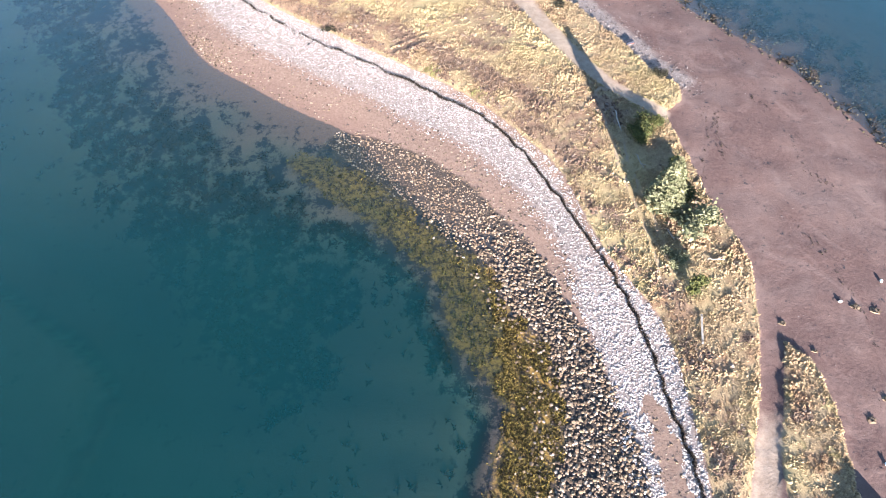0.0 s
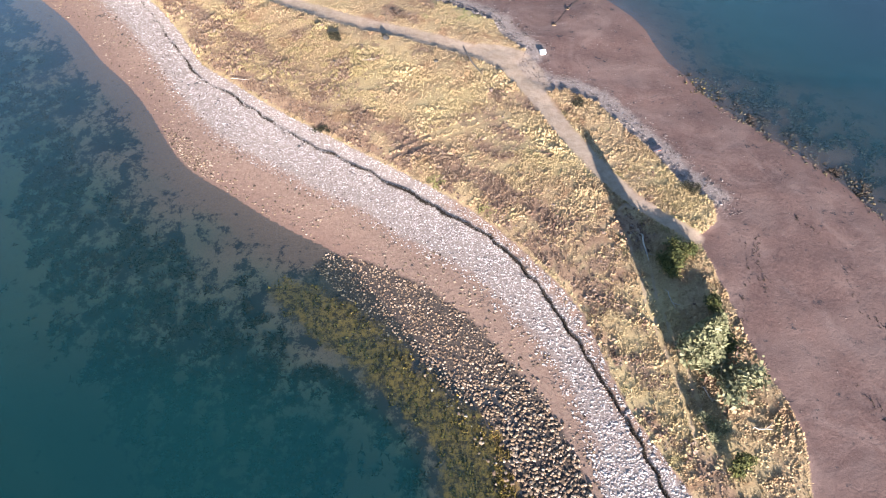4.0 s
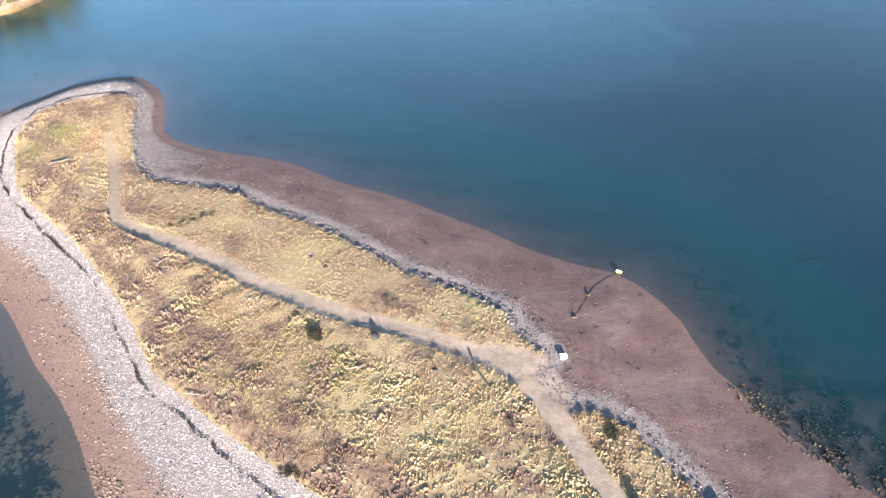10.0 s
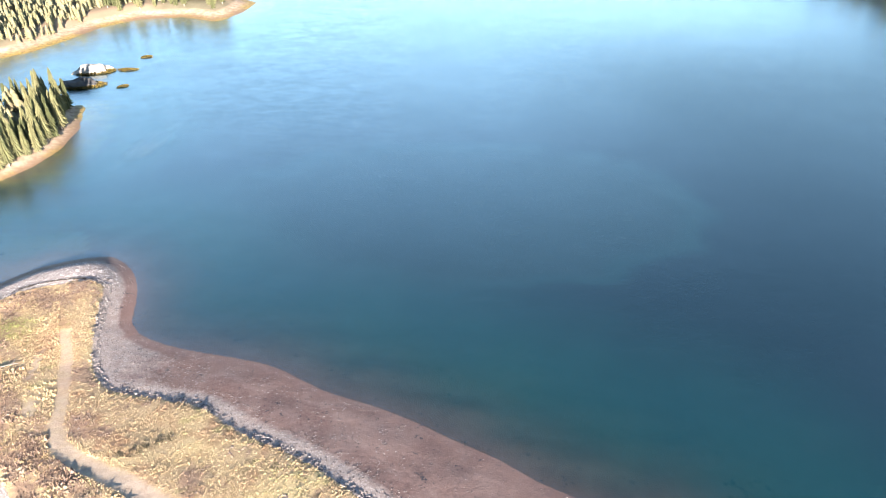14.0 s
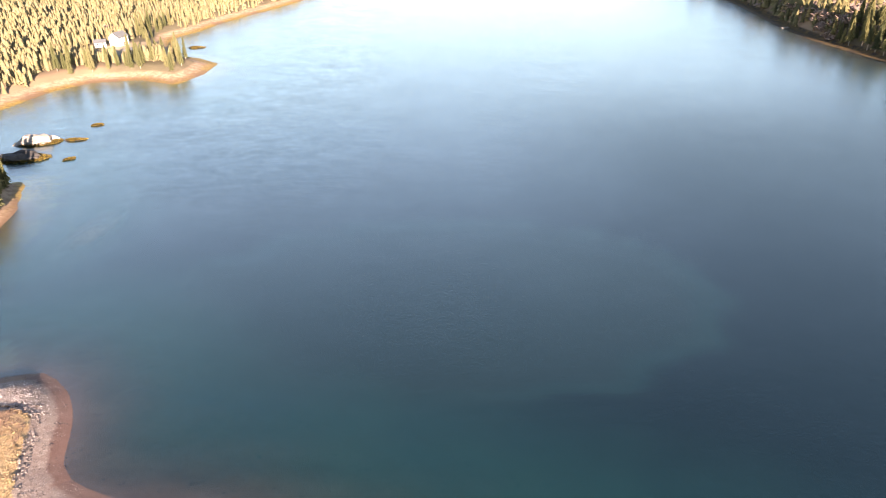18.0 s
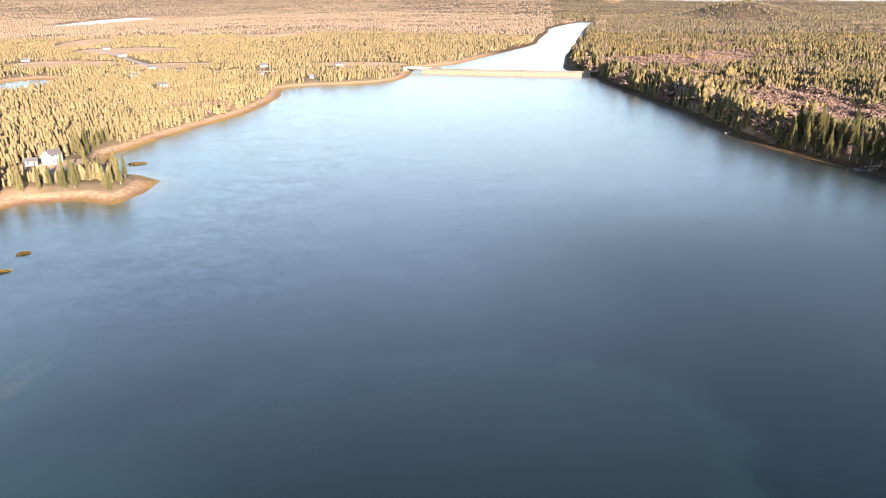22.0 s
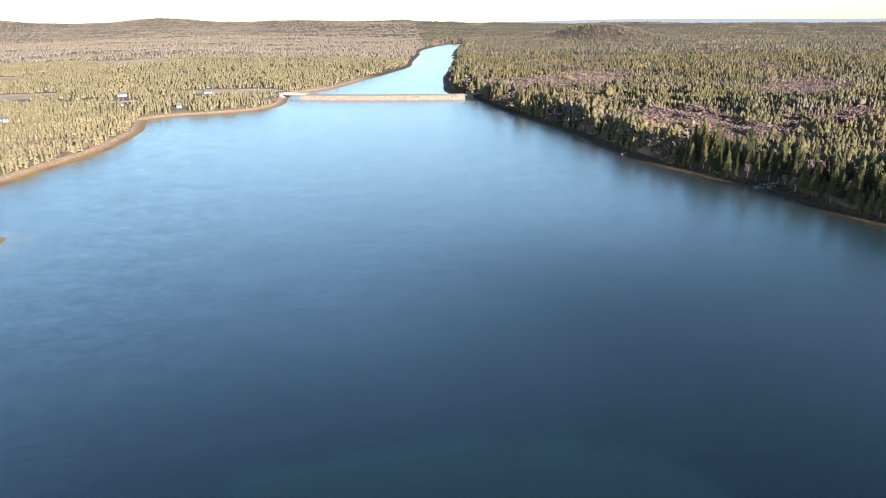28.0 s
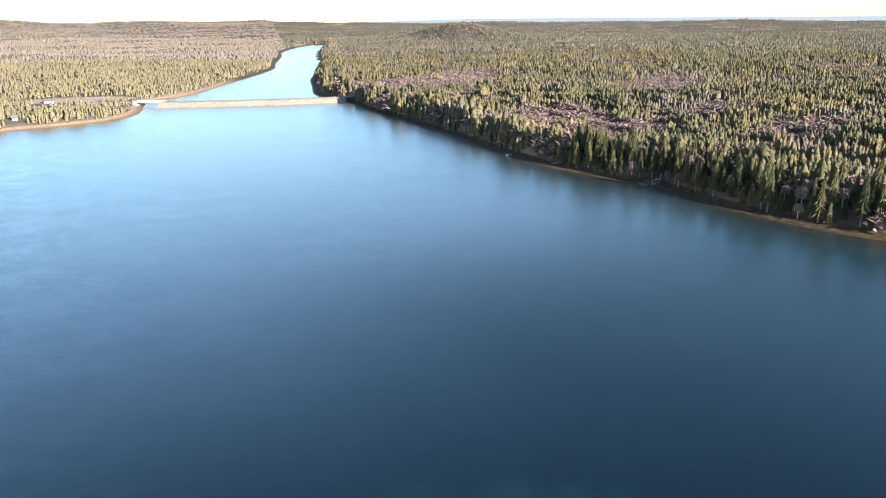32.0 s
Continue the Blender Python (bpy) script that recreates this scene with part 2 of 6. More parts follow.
def water_material():
    n = Nodes("sea water")
    thick = n.attr("murk")
    tint = n.mix(n.ramp(n.noise(0.012, 4, 0.6), 0.35, 0.65), (0.002, 0.0258, 0.0320), (0.0040, 0.033, 0.0325))
    tint = n.mix(n.attr("deep"), tint, (0.0004, 0.0072, 0.0108))
    tint = n.mix(n.attr("silt"), tint, (0.018, 0.025, 0.022))
    swirl = n.math("ADD", n.noise(1.5, 4, 0.65), n.math("MULTIPLY", n.noise(0.12, 3), 1.2))
    normal = n.bump(n.math("ADD", swirl, n.math("MULTIPLY", n.noise(0.45, 5, 0.6), 0.8)), 0.3, 0.12)
    clear = n.make("ShaderNodeBsdfTransparent")
    clear.inputs[0].default_value = (0.84, 0.93, 0.93, 1)
    deep = n.make("ShaderNodeBsdfDiffuse")
    n.put(deep.inputs["Color"], tint)
    body = n.make("ShaderNodeMixShader")
    n.put(body.inputs[0], thick)
    n.tree.links.new(clear.outputs[0], body.inputs[1])
    n.tree.links.new(deep.outputs[0], body.inputs[2])
    gloss = n.make("ShaderNodeBsdfGlossy")
    gloss.inputs["Roughness"].default_value = 0.24
    gloss.inputs["Color"].default_value = (0.90, 0.98, 0.96, 1)
    n.put(gloss.inputs["Normal"], normal)
    face = n.make("ShaderNodeLayerWeight")
    face.inputs["Blend"].default_value = 0.5
    n.put(face.inputs["Normal"], normal)
    sheen = n.ramp(n.math("POWER", face.outputs["Facing"], 2.82), 0.0, 1.0, 0.010, 1.0)
    sheen = n.math("MULTIPLY", sheen, n.ramp(n.noise(0.05, 8, 0.75), 0.32, 0.68, 0.94, 1.04))
    eddy = n.make("ShaderNodeTexNoise")
    n.put(eddy.inputs["Vector"], n.place)
    for key, v in (("Scale", 0.11), ("Detail", 9), ("Roughness", 0.82), ("Distortion", 0.8)):
        eddy.inputs[key].default_value = v
    drift = n.math("MULTIPLY", n.attr("current"), n.ramp(eddy.outputs["Fac"], 0.40, 0.60, -0.13, 0.05))
    sheen = n.math("MULTIPLY", sheen, n.math("ADD", 1.0, drift))
    # strength of the sky's reflection, set by place
    sheen = n.math("MULTIPLY", sheen, n.attr("wind"))
    both = n.make("ShaderNodeMixShader")
    n.put(both.inputs[0], sheen)
    n.tree.links.new(body.outputs[0], both.inputs[1])
    n.tree.links.new(gloss.outputs[0], both.inputs[2])
    o = n.make("ShaderNodeOutputMaterial")
    n.tree.links.new(both.outputs[0], o.inputs["Surface"])
    return n.mat


def leaf_material(name, tones, rough=0.8, per_island=True, straw=False, patches=()):
    n = Nodes(name)
    pick = n.island() if per_island else n.chance()
    if straw:
        c = grass_color(n)
        c = n.mix(n.ramp(pick, 0.3, 1.0, 0.0, 0.3), c, (0.37, 0.285, 0.17))
        c = n.mix(n.ramp(pick, 0.0, 0.3, 0.6, 0.0), c, (0.14, 0.088, 0.05))
    else:
        r = n.make("ShaderNodeValToRGB")
        n.put(r.inputs[0], pick)
        while len(r.color_ramp.elements) < len(tones):
            r.color_ramp.elements.new(0.5)
        for i, (e, t) in enumerate(zip(r.color_ramp.elements, tones)):
            e.position = i / max(1, len(tones) - 1)
            e.color = (*t, 1)
        c = n.mix(n.ramp(n.noise(0.8, 4), 0.3, 0.7, 0.0, 0.5), r.outputs[0], tuple(0.5 * v for v in tones[0]))
    for scale, low, high, much, tone in patches:
        c = n.mix(n.ramp(n.noise(scale, 4, 0.65), low, high, 0.0, much), c, tone)
    return n.finish(c, rough, None, spec=0.15)


M_GROUND = ground_material()
M_WATER = water_material()
M_STRAW = leaf_material("straw", (), straw=True)
M_SPRUCE = leaf_material("spruce needles", [(0.072, 0.070, 0.032), (0.094, 0.087, 0.040), (0.116, 0.103, 0.050), (0.14, 0.119, 0.062)],
                         patches=[(0.011, 0.52, 0.64, 0.55, (0.175, 0.135, 0.058)), (0.017, 0.54, 0.64, 0.6, (0.155, 0.122, 0.102))])
M_YOUNG_ONE = leaf_material("young spruce needles near", [(0.046, 0.050, 0.020), (0.085, 0.083, 0.036), (0.125, 0.112, 0.054)], per_island=False)
M_SPRUCE_ONE = leaf_material("spruce needles near", [(0.030, 0.036, 0.015), (0.068, 0.066, 0.026), (0.12, 0.106, 0.042)], per_island=False)
M_BARE = leaf_material("bare twigs", [(0.16, 0.115, 0.097), (0.215, 0.157, 0.135), (0.19, 0.138, 0.108)])
# west woods: front sunlight is put into these paler needle tones
M_YOUNG_SUNLIT = leaf_material("young spruce in sunlit tones", [(0.155, 0.137, 0.069), (0.176, 0.152, 0.081), (0.196, 0.165, 0.093), (0.216, 0.179, 0.108)],
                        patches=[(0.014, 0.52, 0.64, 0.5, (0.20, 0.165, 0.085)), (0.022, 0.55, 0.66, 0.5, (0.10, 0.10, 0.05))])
M_LARCH = leaf_material("golden larch", [(0.17, 0.13, 0.055), (0.24, 0.175, 0.08)])
# far woods: distance haze is put into muted, paler tones
M_FAR_HAZE = leaf_material("far mixed woods hazed", [(0.096, 0.093, 0.054), (0.113, 0.106, 0.065), (0.131, 0.117, 0.077), (0.149, 0.128, 0.089)],
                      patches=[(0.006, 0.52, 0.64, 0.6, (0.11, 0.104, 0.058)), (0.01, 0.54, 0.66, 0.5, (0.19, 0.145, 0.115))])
# the western far woods, paled further for haze and front sun
M_FARWEST_HAZE = leaf_material("far woods hazed and sunlit", [(0.20, 0.171, 0.122), (0.218, 0.183, 0.134), (0.236, 0.194, 0.146), (0.255, 0.206, 0.16)],
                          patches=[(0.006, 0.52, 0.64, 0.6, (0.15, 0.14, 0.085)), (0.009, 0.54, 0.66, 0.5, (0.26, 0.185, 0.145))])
M_BARK = plain("bark", (0.12, 0.09, 0.07), (0.20, 0.165, 0.14), 4)
M_STONE = leaf_material("bleached cobbles", [(0.19, 0.15, 0.135), (0.42, 0.365, 0.335), (0.58, 0.53, 0.495), (0.33, 0.275, 0.25)])
M_PEBBLE = leaf_material("beach pebbles", [(0.06, 0.042, 0.037), (0.12, 0.086, 0.076), (0.19, 0.15, 0.135), (0.27, 0.225, 0.205)])
M_BANK = leaf_material("bank stones", [(0.06, 0.052, 0.05), (0.16, 0.132, 0.122), (0.30, 0.255, 0.235)])
M_DARKSHRUB = leaf_material("dark thicket", [(0.022, 0.022, 0.014), (0.05, 0.045, 0.027), (0.085, 0.07, 0.04)])
M_DARKSTONE = leaf_material("tidal rocks", [(0.055, 0.040, 0.03), (0.16, 0.11, 0.073), (0.275, 0.192, 0.125), (0.39, 0.305, 0.235)])
M_RUSTY = leaf_material("rusty weeds", [(0.085, 0.052, 0.042), (0.17, 0.105, 0.07), (0.27, 0.185, 0.115), (0.21, 0.165, 0.14)])
M_GREENGRASS = leaf_material("green grass", [(0.12, 0.125, 0.035), (0.24, 0.225, 0.085), (0.30, 0.25, 0.12)])
M_LUSH = leaf_material("yellow-green grass", [(0.175, 0.135, 0.064), (0.255, 0.198, 0.092), (0.295, 0.232, 0.112)])
M_WEED = leaf_material("rockweed", [(0.028, 0.021, 0.010), (0.11, 0.077, 0.022), (0.29, 0.205, 0.048)])
M_WEEDY = leaf_material("weedy rocks", [(0.024, 0.022, 0.020), (0.048, 0.040, 0.030), (0.085, 0.066, 0.038), (0.125, 0.10, 0.07)])
M_WRACK = leaf_material("dried wrack", [(0.03, 0.022, 0.017), (0.07, 0.05, 0.035)])
M_SHRUB = leaf_material("shrub leaves", [(0.028, 0.036, 0.014), (0.065, 0.072, 0.024), (0.135, 0.130, 0.040)])
M_PALE = leaf_material("pale shrub leaves", [(0.10, 0.105, 0.054), (0.175, 0.172, 0.092), (0.27, 0.255, 0.155)])
M_DRIFT = plain("driftwood", (0.22, 0.195, 0.165), (0.33, 0.295, 0.255), 2)
M_DARKWOOD = plain("dark timber", (0.05, 0.042, 0.037), (0.12, 0.10, 0.085), 2)
M_WHITE = plain("white paint", (0.74, 0.74, 0.72), (0.82, 0.82, 0.80), 2)
M_ROOF = plain("grey shingle", (0.06, 0.065, 0.07), (0.11, 0.115, 0.12), 1.5)
M_CONCRETE = plain("concrete", (0.20, 0.185, 0.17), (0.30, 0.28, 0.26), 0.6)
M_ROCK = plain("ledge rock", (0.018, 0.017, 0.017), (0.055, 0.05, 0.046), 0.5, bump=0.2)
M_LEDGE = plain("pale ledge", (0.11, 0.097, 0.085), (0.25, 0.22, 0.19), 0.7, bump=0.25)
M_YELLOW = plain("yellow float", (0.62, 0.50, 0.06), (0.70, 0.60, 0.16), 3, 0.5)
M_RED = plain("faded red paint", (0.30, 0.07, 0.05), (0.40, 0.13, 0.09), 3)
M_GLASS = plain("window glass", (0.03, 0.04, 0.05), (0.05, 0.06, 0.07), 1, 0.1)
M_ROPE = plain("chain and weed", (0.03, 0.025, 0.02), (0.06, 0.05, 0.04), 4)


# ---------------------------------------------------------------- plan of the land
def curve(points, step=6, closed=False):
    """A smooth line through a few corners of the plan."""
    p = np.array(points, float)
    q = np.vstack([p[-1], p, p[0], p[1]]) if closed else np.vstack([2 * p[0] - p[1], p, 2 * p[-1] - p[-2]])
    out = []
    for i in range(1, len(q) - 2):
        a, b, c, d = q[i - 1:i + 3]
        n = int(np.clip(np.linalg.norm(c - b) / step, 1, 6))
        for t in np.arange(n) / n:
            out.append(0.5 * (2 * b + (c - a) * t + (2 * a - 5 * b + 4 * c - d) * t * t + (3 * b - a - 3 * c + d) * t ** 3))
    if not closed:
        out.append(p[-1])
    return np.array(out)


def line_distance(x, y, line, closed=False):
    best = np.full(x.shape, 1e9)
    ends = np.roll(line, -1, 0) if closed else line[1:]
    for a, b in zip(line, ends):
        d = b - a
        k = np.clip(((x - a[0]) * d[0] + (y - a[1]) * d[1]) / max(d @ d, 1e-9), 0, 1)
        np.minimum(best, (x - a[0] - k * d[0]) ** 2 + (y - a[1] - k * d[1]) ** 2, out=best)
    return np.sqrt(best)


def inside(x, y, poly):
    c = np.zeros(x.shape, bool)
    for a, b in zip(poly, np.roll(poly, -1, 0)):
        if a[1] != b[1]:
            c ^= ((a[1] > y) != (b[1] > y)) & (x < (b[0] - a[0]) * (y - a[1]) / (b[1] - a[1]) + a[0])
    return c


def depth_in(x, y, poly):
    """Distance to the outline, positive inside."""
    d = line_distance(x, y, poly, True)
    return np.where(inside(x, y, poly), d, -d)


def step(v, a, b):
    k = np.clip((v - a) / (b - a), 0, 1)
    return k * k * (3 - 2 * k)


# the spit: water's edge, west side northwards, then east side southwards
SPIT_WEST = [(4, -60), (5, 20), (6.4, 25.5), (8.8, 32.5), (8.5, 40.2), (7.3, 46.9), (4.5, 53.5), (-2, 61.1), (-8.5, 68.8), (-14, 75.5),
             (-20, 79), (-26, 82.5), (-32.5, 87), (-39.3, 91.5), (-44, 97), (-48.3, 103.4), (-54, 110.3), (-60, 116), (-67.3, 124.5),
             (-75, 131.8), (-83, 138), (-92, 147), (-98.5, 158), (-101.5, 171), (-99, 183), (-94, 189), (-88, 196), (-80, 200)]
SPIT_EAST = [(-75, 200.6), (-68.5, 195.5), (-64, 187.5), (-61.2, 178), (-58.5, 174.7), (-52, 171.5), (-44.4, 169.5), (-36, 167.7), (-30, 165.4),
             (-22.5, 160.8), (-13.4, 157.2), (-6.7, 154), (-1.4, 150.8), (6, 146.8), (11.7, 142.7), (19.3, 139), (25.7, 136.8), (29.5, 134.3),
             (33, 129.9), (35, 126), (36, 121.8), (37.5, 117.3), (39.8, 113.9), (41.7, 109.5), (45.4, 105), (51, 99), (57, 93), (60.7, 87),
             (64.5, 81), (69, 73), (78, 65), (95, 58), (130, 50), (170, 30), (190, -60)]
SPIT = curve(SPIT_WEST + SPIT_EAST, 3, True)
GRASS_WEST = [(30, -40), (30.1, 19.7), (29.9, 26), (29.5, 34), (28.2, 42), (25.3, 47.5), (22.5, 52.6), (20.5, 58), (18.2, 65.6), (15.6, 70), (12, 74.4),
              (7.4, 79.5), (3.3, 83.1), (-2.6, 87.3), (-10, 92), (-18, 97), (-23.3, 100.3), (-29, 104), (-36.8, 110), (-42, 114), (-46.5, 120.5),
              (-51, 126.5), (-55.5, 131.5), (-61, 137.5), (-66.8, 143), (-74, 149), (-80.5, 155), (-85, 163.5), (-88.5, 172), (-87, 181),
              (-81, 186), (-73, 188)]
GRASS_EAST = [(-70, 187), (-68, 181), (-66, 174), (-64.5, 170), (-62, 164.5), (-57.4, 159), (-51, 157.4), (-40.6, 155), (-33, 150), (-24.4, 146),
              (-18, 142), (-10.6, 136.5), (-5.7, 133.5), (0, 131), (4.4, 128.4), (7.9, 125.9), (8.7, 122.8), (11, 120.5), (13.2, 118), (11, 115),
              (12.5, 111), (16.6, 108.2), (19.4, 108.2), (23.9, 105.5), (27.7, 99.5), (31.5, 94.6), (34.1, 89.2), (38.4, 85), (38.2, 81.5),
              (34.8, 78.6), (36, 73), (37.4, 67), (38, 62), (40, 56.5), (41.6, 50.5), (41, 45), (40, 39), (38.1, 31.6), (35.8, 24.8), (34.2, 19.6), (34, -40)]
GRASS = curve(GRASS_WEST + GRASS_EAST, 3, True)
GRASS_RIM = curve(GRASS_WEST, 3)
PATCH = curve([(43.1, 39), (46, 36.1), (46.8, 30.3), (46.5, 24), (46, 15), (46, -30), (38, -30), (38.4, 19.7), (39.9, 27.5), (41.6, 33.2)], 3, True)
COBBLE_FOOT = curve([(20.8, -20), (20.8, 25.2), (20.2, 33.6), (19.0, 39.8), (17.6, 44.8), (16.2, 49.2), (15.1, 52.9), (12.6, 58.4), (9.9, 62.6), (7.1, 66.1), (4.1, 69.7), (-0.7, 73.5),
                     (-7.3, 77.4), (-12.5, 81.6), (-19.6, 85.4), (-28.1, 90.7), (-36.3, 96), (-43, 103), (-49, 110.5), (-56.5, 120.3), (-63, 127.6),
                     (-71, 135.4), (-80, 142), (-89, 152), (-95, 162), (-97, 172), (-94, 183), (-86, 192), (-78, 197), (-71, 194.5), (-66.5, 188)], 3)
COBBLES = np.vstack([COBBLE_FOOT, curve(GRASS_WEST, 3)[::-1]])
WRACK = curve([(29, 0), (28.9, 19.7), (28.2, 26.1), (27, 32.4), (26.1, 38), (24.2, 45.3), (22.1, 51), (20.6, 54.1), (18.3, 59.2), (15.8, 63.8), (13.9, 67.8),
               (11.1, 72), (8.1, 75.9), (4.1, 79.9), (0.8, 81.5), (-2.6, 84.2), (-7.8, 87.5), (-13.2, 91), (-20.6, 95.2), (-26, 98.8), (-31.5, 103),
               (-37.3, 107.6), (-41.3, 110.3), (-45.3, 115), (-49.1, 120.5), (-53.6, 126.8), (-58.6, 132.7), (-65, 138.3), (-74.5, 146.7),
               (-83, 155.2), (-87.5, 162.6), (-89.8, 173), (-87.6, 182), (-81.8, 187), (-76, 188.5), (-70.2, 189.7)], 2)
ROCKS = np.vstack([curve([(23.5, -20), (23.5, 20.2), (23, 25.5), (21.6, 29.6), (20.6, 34), (18.5, 40.2), (16.3, 45.2), (14.4, 50.5), (12, 55.1), (7.9, 60.1),
                          (3.9, 65.3), (-2.1, 70.2), (-9.2, 74.2), (-16.5, 76.5)], 3),
                   curve([(-20, 72), (-11, 65), (-4, 59.5), (2, 52.5), (5.5, 46), (7.5, 40), (9.5, 34), (9.5, 25), (8.5, 20), (8, -20)], 3)])
GOLDWEED = np.vstack([curve([(-22.5, 73.5), (-19.6, 72.5), (-11.5, 68.6), (-5.3, 63.2), (1.3, 56.1), (7.5, 51.4), (8.9, 45.2), (12.9, 41), (15.2, 34), (14.7, 25.5), (13.2, 20.2), (13, -20)], 3),
                      curve([(3, -20), (3.9, 20.2), (5.1, 25.5), (6.4, 30.3), (4.4, 34), (0.4, 38.6), (-0.7, 43.5), (-1.8, 48.2), (-6.6, 53.7), (-10.8, 57.6), (-18.7, 63.2),
                             (-25.4, 70.2)], 3)])
SAND_PATCH = curve([(23.9, 32.7), (26.6, 30.6), (27.9, 25.1), (27.9, 19.9), (27.8, -10), (24.4, -10), (24.4, 19.9), (24.4, 25.1)], 3, True)
WEED_LANES = [curve([(-84, 124), (-70.2, 105.3), (-60.5, 89), (-52.2, 75.2), (-39.7, 58.8), (-27.5, 44), (-19, 35.9)], 3),
              curve([(-57, 97), (-50.7, 87.8), (-40.3, 74), (-30.5, 62.9), (-23.5, 53.9), (-16.4, 46.6)], 3)]
SUNKEN = [(60, 141, 2.2)]
WEEDBED = np.vstack([curve([(-118, 165), (-100, 136), (-72.4, 112.7), (-62.3, 96.2), (-52, 76.1), (-42.8, 60.4), (-36.2, 48.7), (-27.4, 41.5), (-19.2, 34.2)], 3),
                     curve([(-19.7, 38.4), (-25.1, 46.1), (-30.2, 53.7), (-32.3, 56.4)], 3),
                     curve([(-27.3, 54.6), (-22.8, 50.3), (-15.3, 43.8), (-11.7, 43.8), (-10.6, 48.7), (-3.2, 48.8), (-0.9, 43.9), (3, 36), (5, 30)], 3),
                     [(15, 45), (0, 66), (-20, 84), (-60, 122), (-90, 152)]])
PATH_MAIN = curve([(34.6, 78.4), (29.7, 82.4), (25.3, 86.8), (21.8, 92.2), (17.8, 99.2), (13.8, 107.5), (9.6, 113.6), (4.2, 117.2), (-1.7, 119.7), (-8.7, 122.2),
                   (-16, 124.5), (-23.4, 127.5), (-31.4, 131.3), (-38, 135.4), (-45.8, 139.6), (-52.6, 142.5), (-58.5, 146.2), (-61, 150.5), (-62.4, 155),
                   (-65, 161), (-67, 166), (-70, 171.5)], 3)
CLEARING = curve([(-61, 147), (-66, 150), (-69.5, 155), (-72, 160), (-73, 166), (-72, 171), (-69, 172), (-68.5, 166), (-67, 159), (-64, 153)], 3, True)
PATH_RUN = curve([(9.6, 113.6), (4.2, 117.2), (-1.7, 119.7), (-8.7, 122.2), (-16, 124.5), (-23.4, 127.5), (-31.4, 131.3), (-38, 135.4), (-45.8, 139.6),
                  (-52.6, 142.5), (-58.5, 146.2)], 3)
PATH_BANK = np.vstack([PATH_RUN, [(-80, 120), (-20, 70), (15, 95)]])
RUST_SPOTS = [(-61.8, 160.8, 5), (-55.4, 150.7, 6), (-35, 118, 6), (-54.7, 138, 7), (-23.6, 103, 7), (-62, 140, 6), (8, 95.7, 6), (-5, 116, 3), (9.5, 84, 7), (-6, 132, 3), (-10, 128, 3)]
GREEN_SPOTS = [(-79.9, 173, 3.5), (-82.1, 166.5, 3), (-83.8, 162.3, 2.5), (-1.7, 87.8, 1.4), (5.3, 82.5, 1.4), (3, 128, 2.5)]
LUSH_SPOTS = [(-24, 118, 9), (-31, 114, 8), (-17, 111, 7), (2, 129, 5), (-80, 171, 7), (-83, 164, 4), (-37, 122, 5), (-26, 140, 6), (33, 84, 5)]
PLAZA = curve([(17, 107.5), (13, 108), (8.5, 113), (3, 117), (5, 119.5), (9, 119), (13.5, 117), (15.5, 113)], 3, True)
WEST_SIDE = np.vstack([curve(SPIT_WEST, 3), [(-77, 199), (-75, 180), (-60, 150), (-30, 128), (0, 110), (20, 92), (30, 75), (33, 60), (33, 30), (34, -60)]])
TRACK = curve([(34.5, -10), (35.9, 20), (37.6, 25), (39.6, 31.8), (41.6, 37.8), (44.2, 44)], 3)
STRANDS = [[(41.5, 79.4), (40.6, 73.2), (38.8, 68.5), (38.2, 64.3), (39.2, 59.5)], [(49.5, 83.0), (53.4, 77.8), (54.0, 69.0), (56.1, 65.3), (59.0, 62.8)],
           [(43.0, 79.0), (42.4, 75.5), (42.4, 72.0), (42.2, 69.0)], [(16.5, 121.0), (18.6, 113.0), (24.0, 107.0), (30.5, 100.0), (36.0, 92.0), (41.0, 84.0)],
           [(14.0, 121.5), (9.8, 127.2), (2.0, 133.0), (-8.0, 138.5)], [(48.5, 60.0), (52.0, 52.0), (55.0, 40.0), (52.0, 30.0)]]
RUTS = curve([(-8.5, 93.3), (0, 97.6), (8.8, 101.6)], 3)
FAINT = curve([(25.5, 83), (26.3, 74), (27.2, 66), (29, 57), (30, 48)], 3)

# the mainland on both sides of the inlet, the causeway, an island and ledges
WEST_SHORE = [(-5000, 60), (-900, 180), (-400, 262), (-230, 318), (-181, 344), (-174, 352), (-168.6, 368), (-162.5, 391), (-151, 406), (-131, 410), (-113, 401),
              (-106, 420), (-105, 440), (-118, 452), (-129, 457), (-134, 473), (-143, 490), (-145, 501), (-138, 516), (-128, 551), (-116, 580),
              (-94, 633), (-85, 680), (-80, 720), (-83, 768), (-68, 781), (-33, 789), (4, 801), (31, 838), (40, 885), (48, 925), (62, 948), (97, 975),
              (158, 1088), (222, 1204), (283, 1326), (319, 1450), (398, 1690), (440, 1846), (536, 2066), (640, 2260)]
EAST_SHORE = [(690, 2250), (590, 1990), (490, 1724), (405, 1460), (337, 1280), (304, 1186), (268, 1090), (238, 990), (217, 920), (214, 880), (222, 845), (216, 763), (214.7, 700),
              (213, 625), (211, 575), (206, 521), (207, 482), (213, 453), (217, 434), (226, 421), (224, 398), (221.5, 376), (223, 358), (226, 338),
              (231, 322), (238, 305), (262, 270), (320, 225), (450, 180), (900, 110), (5000, 0)]
MAIN = np.vstack([curve(WEST_SHORE, 20), curve(EAST_SHORE, 20), [(5000, 9000), (-5000, 9000)]])
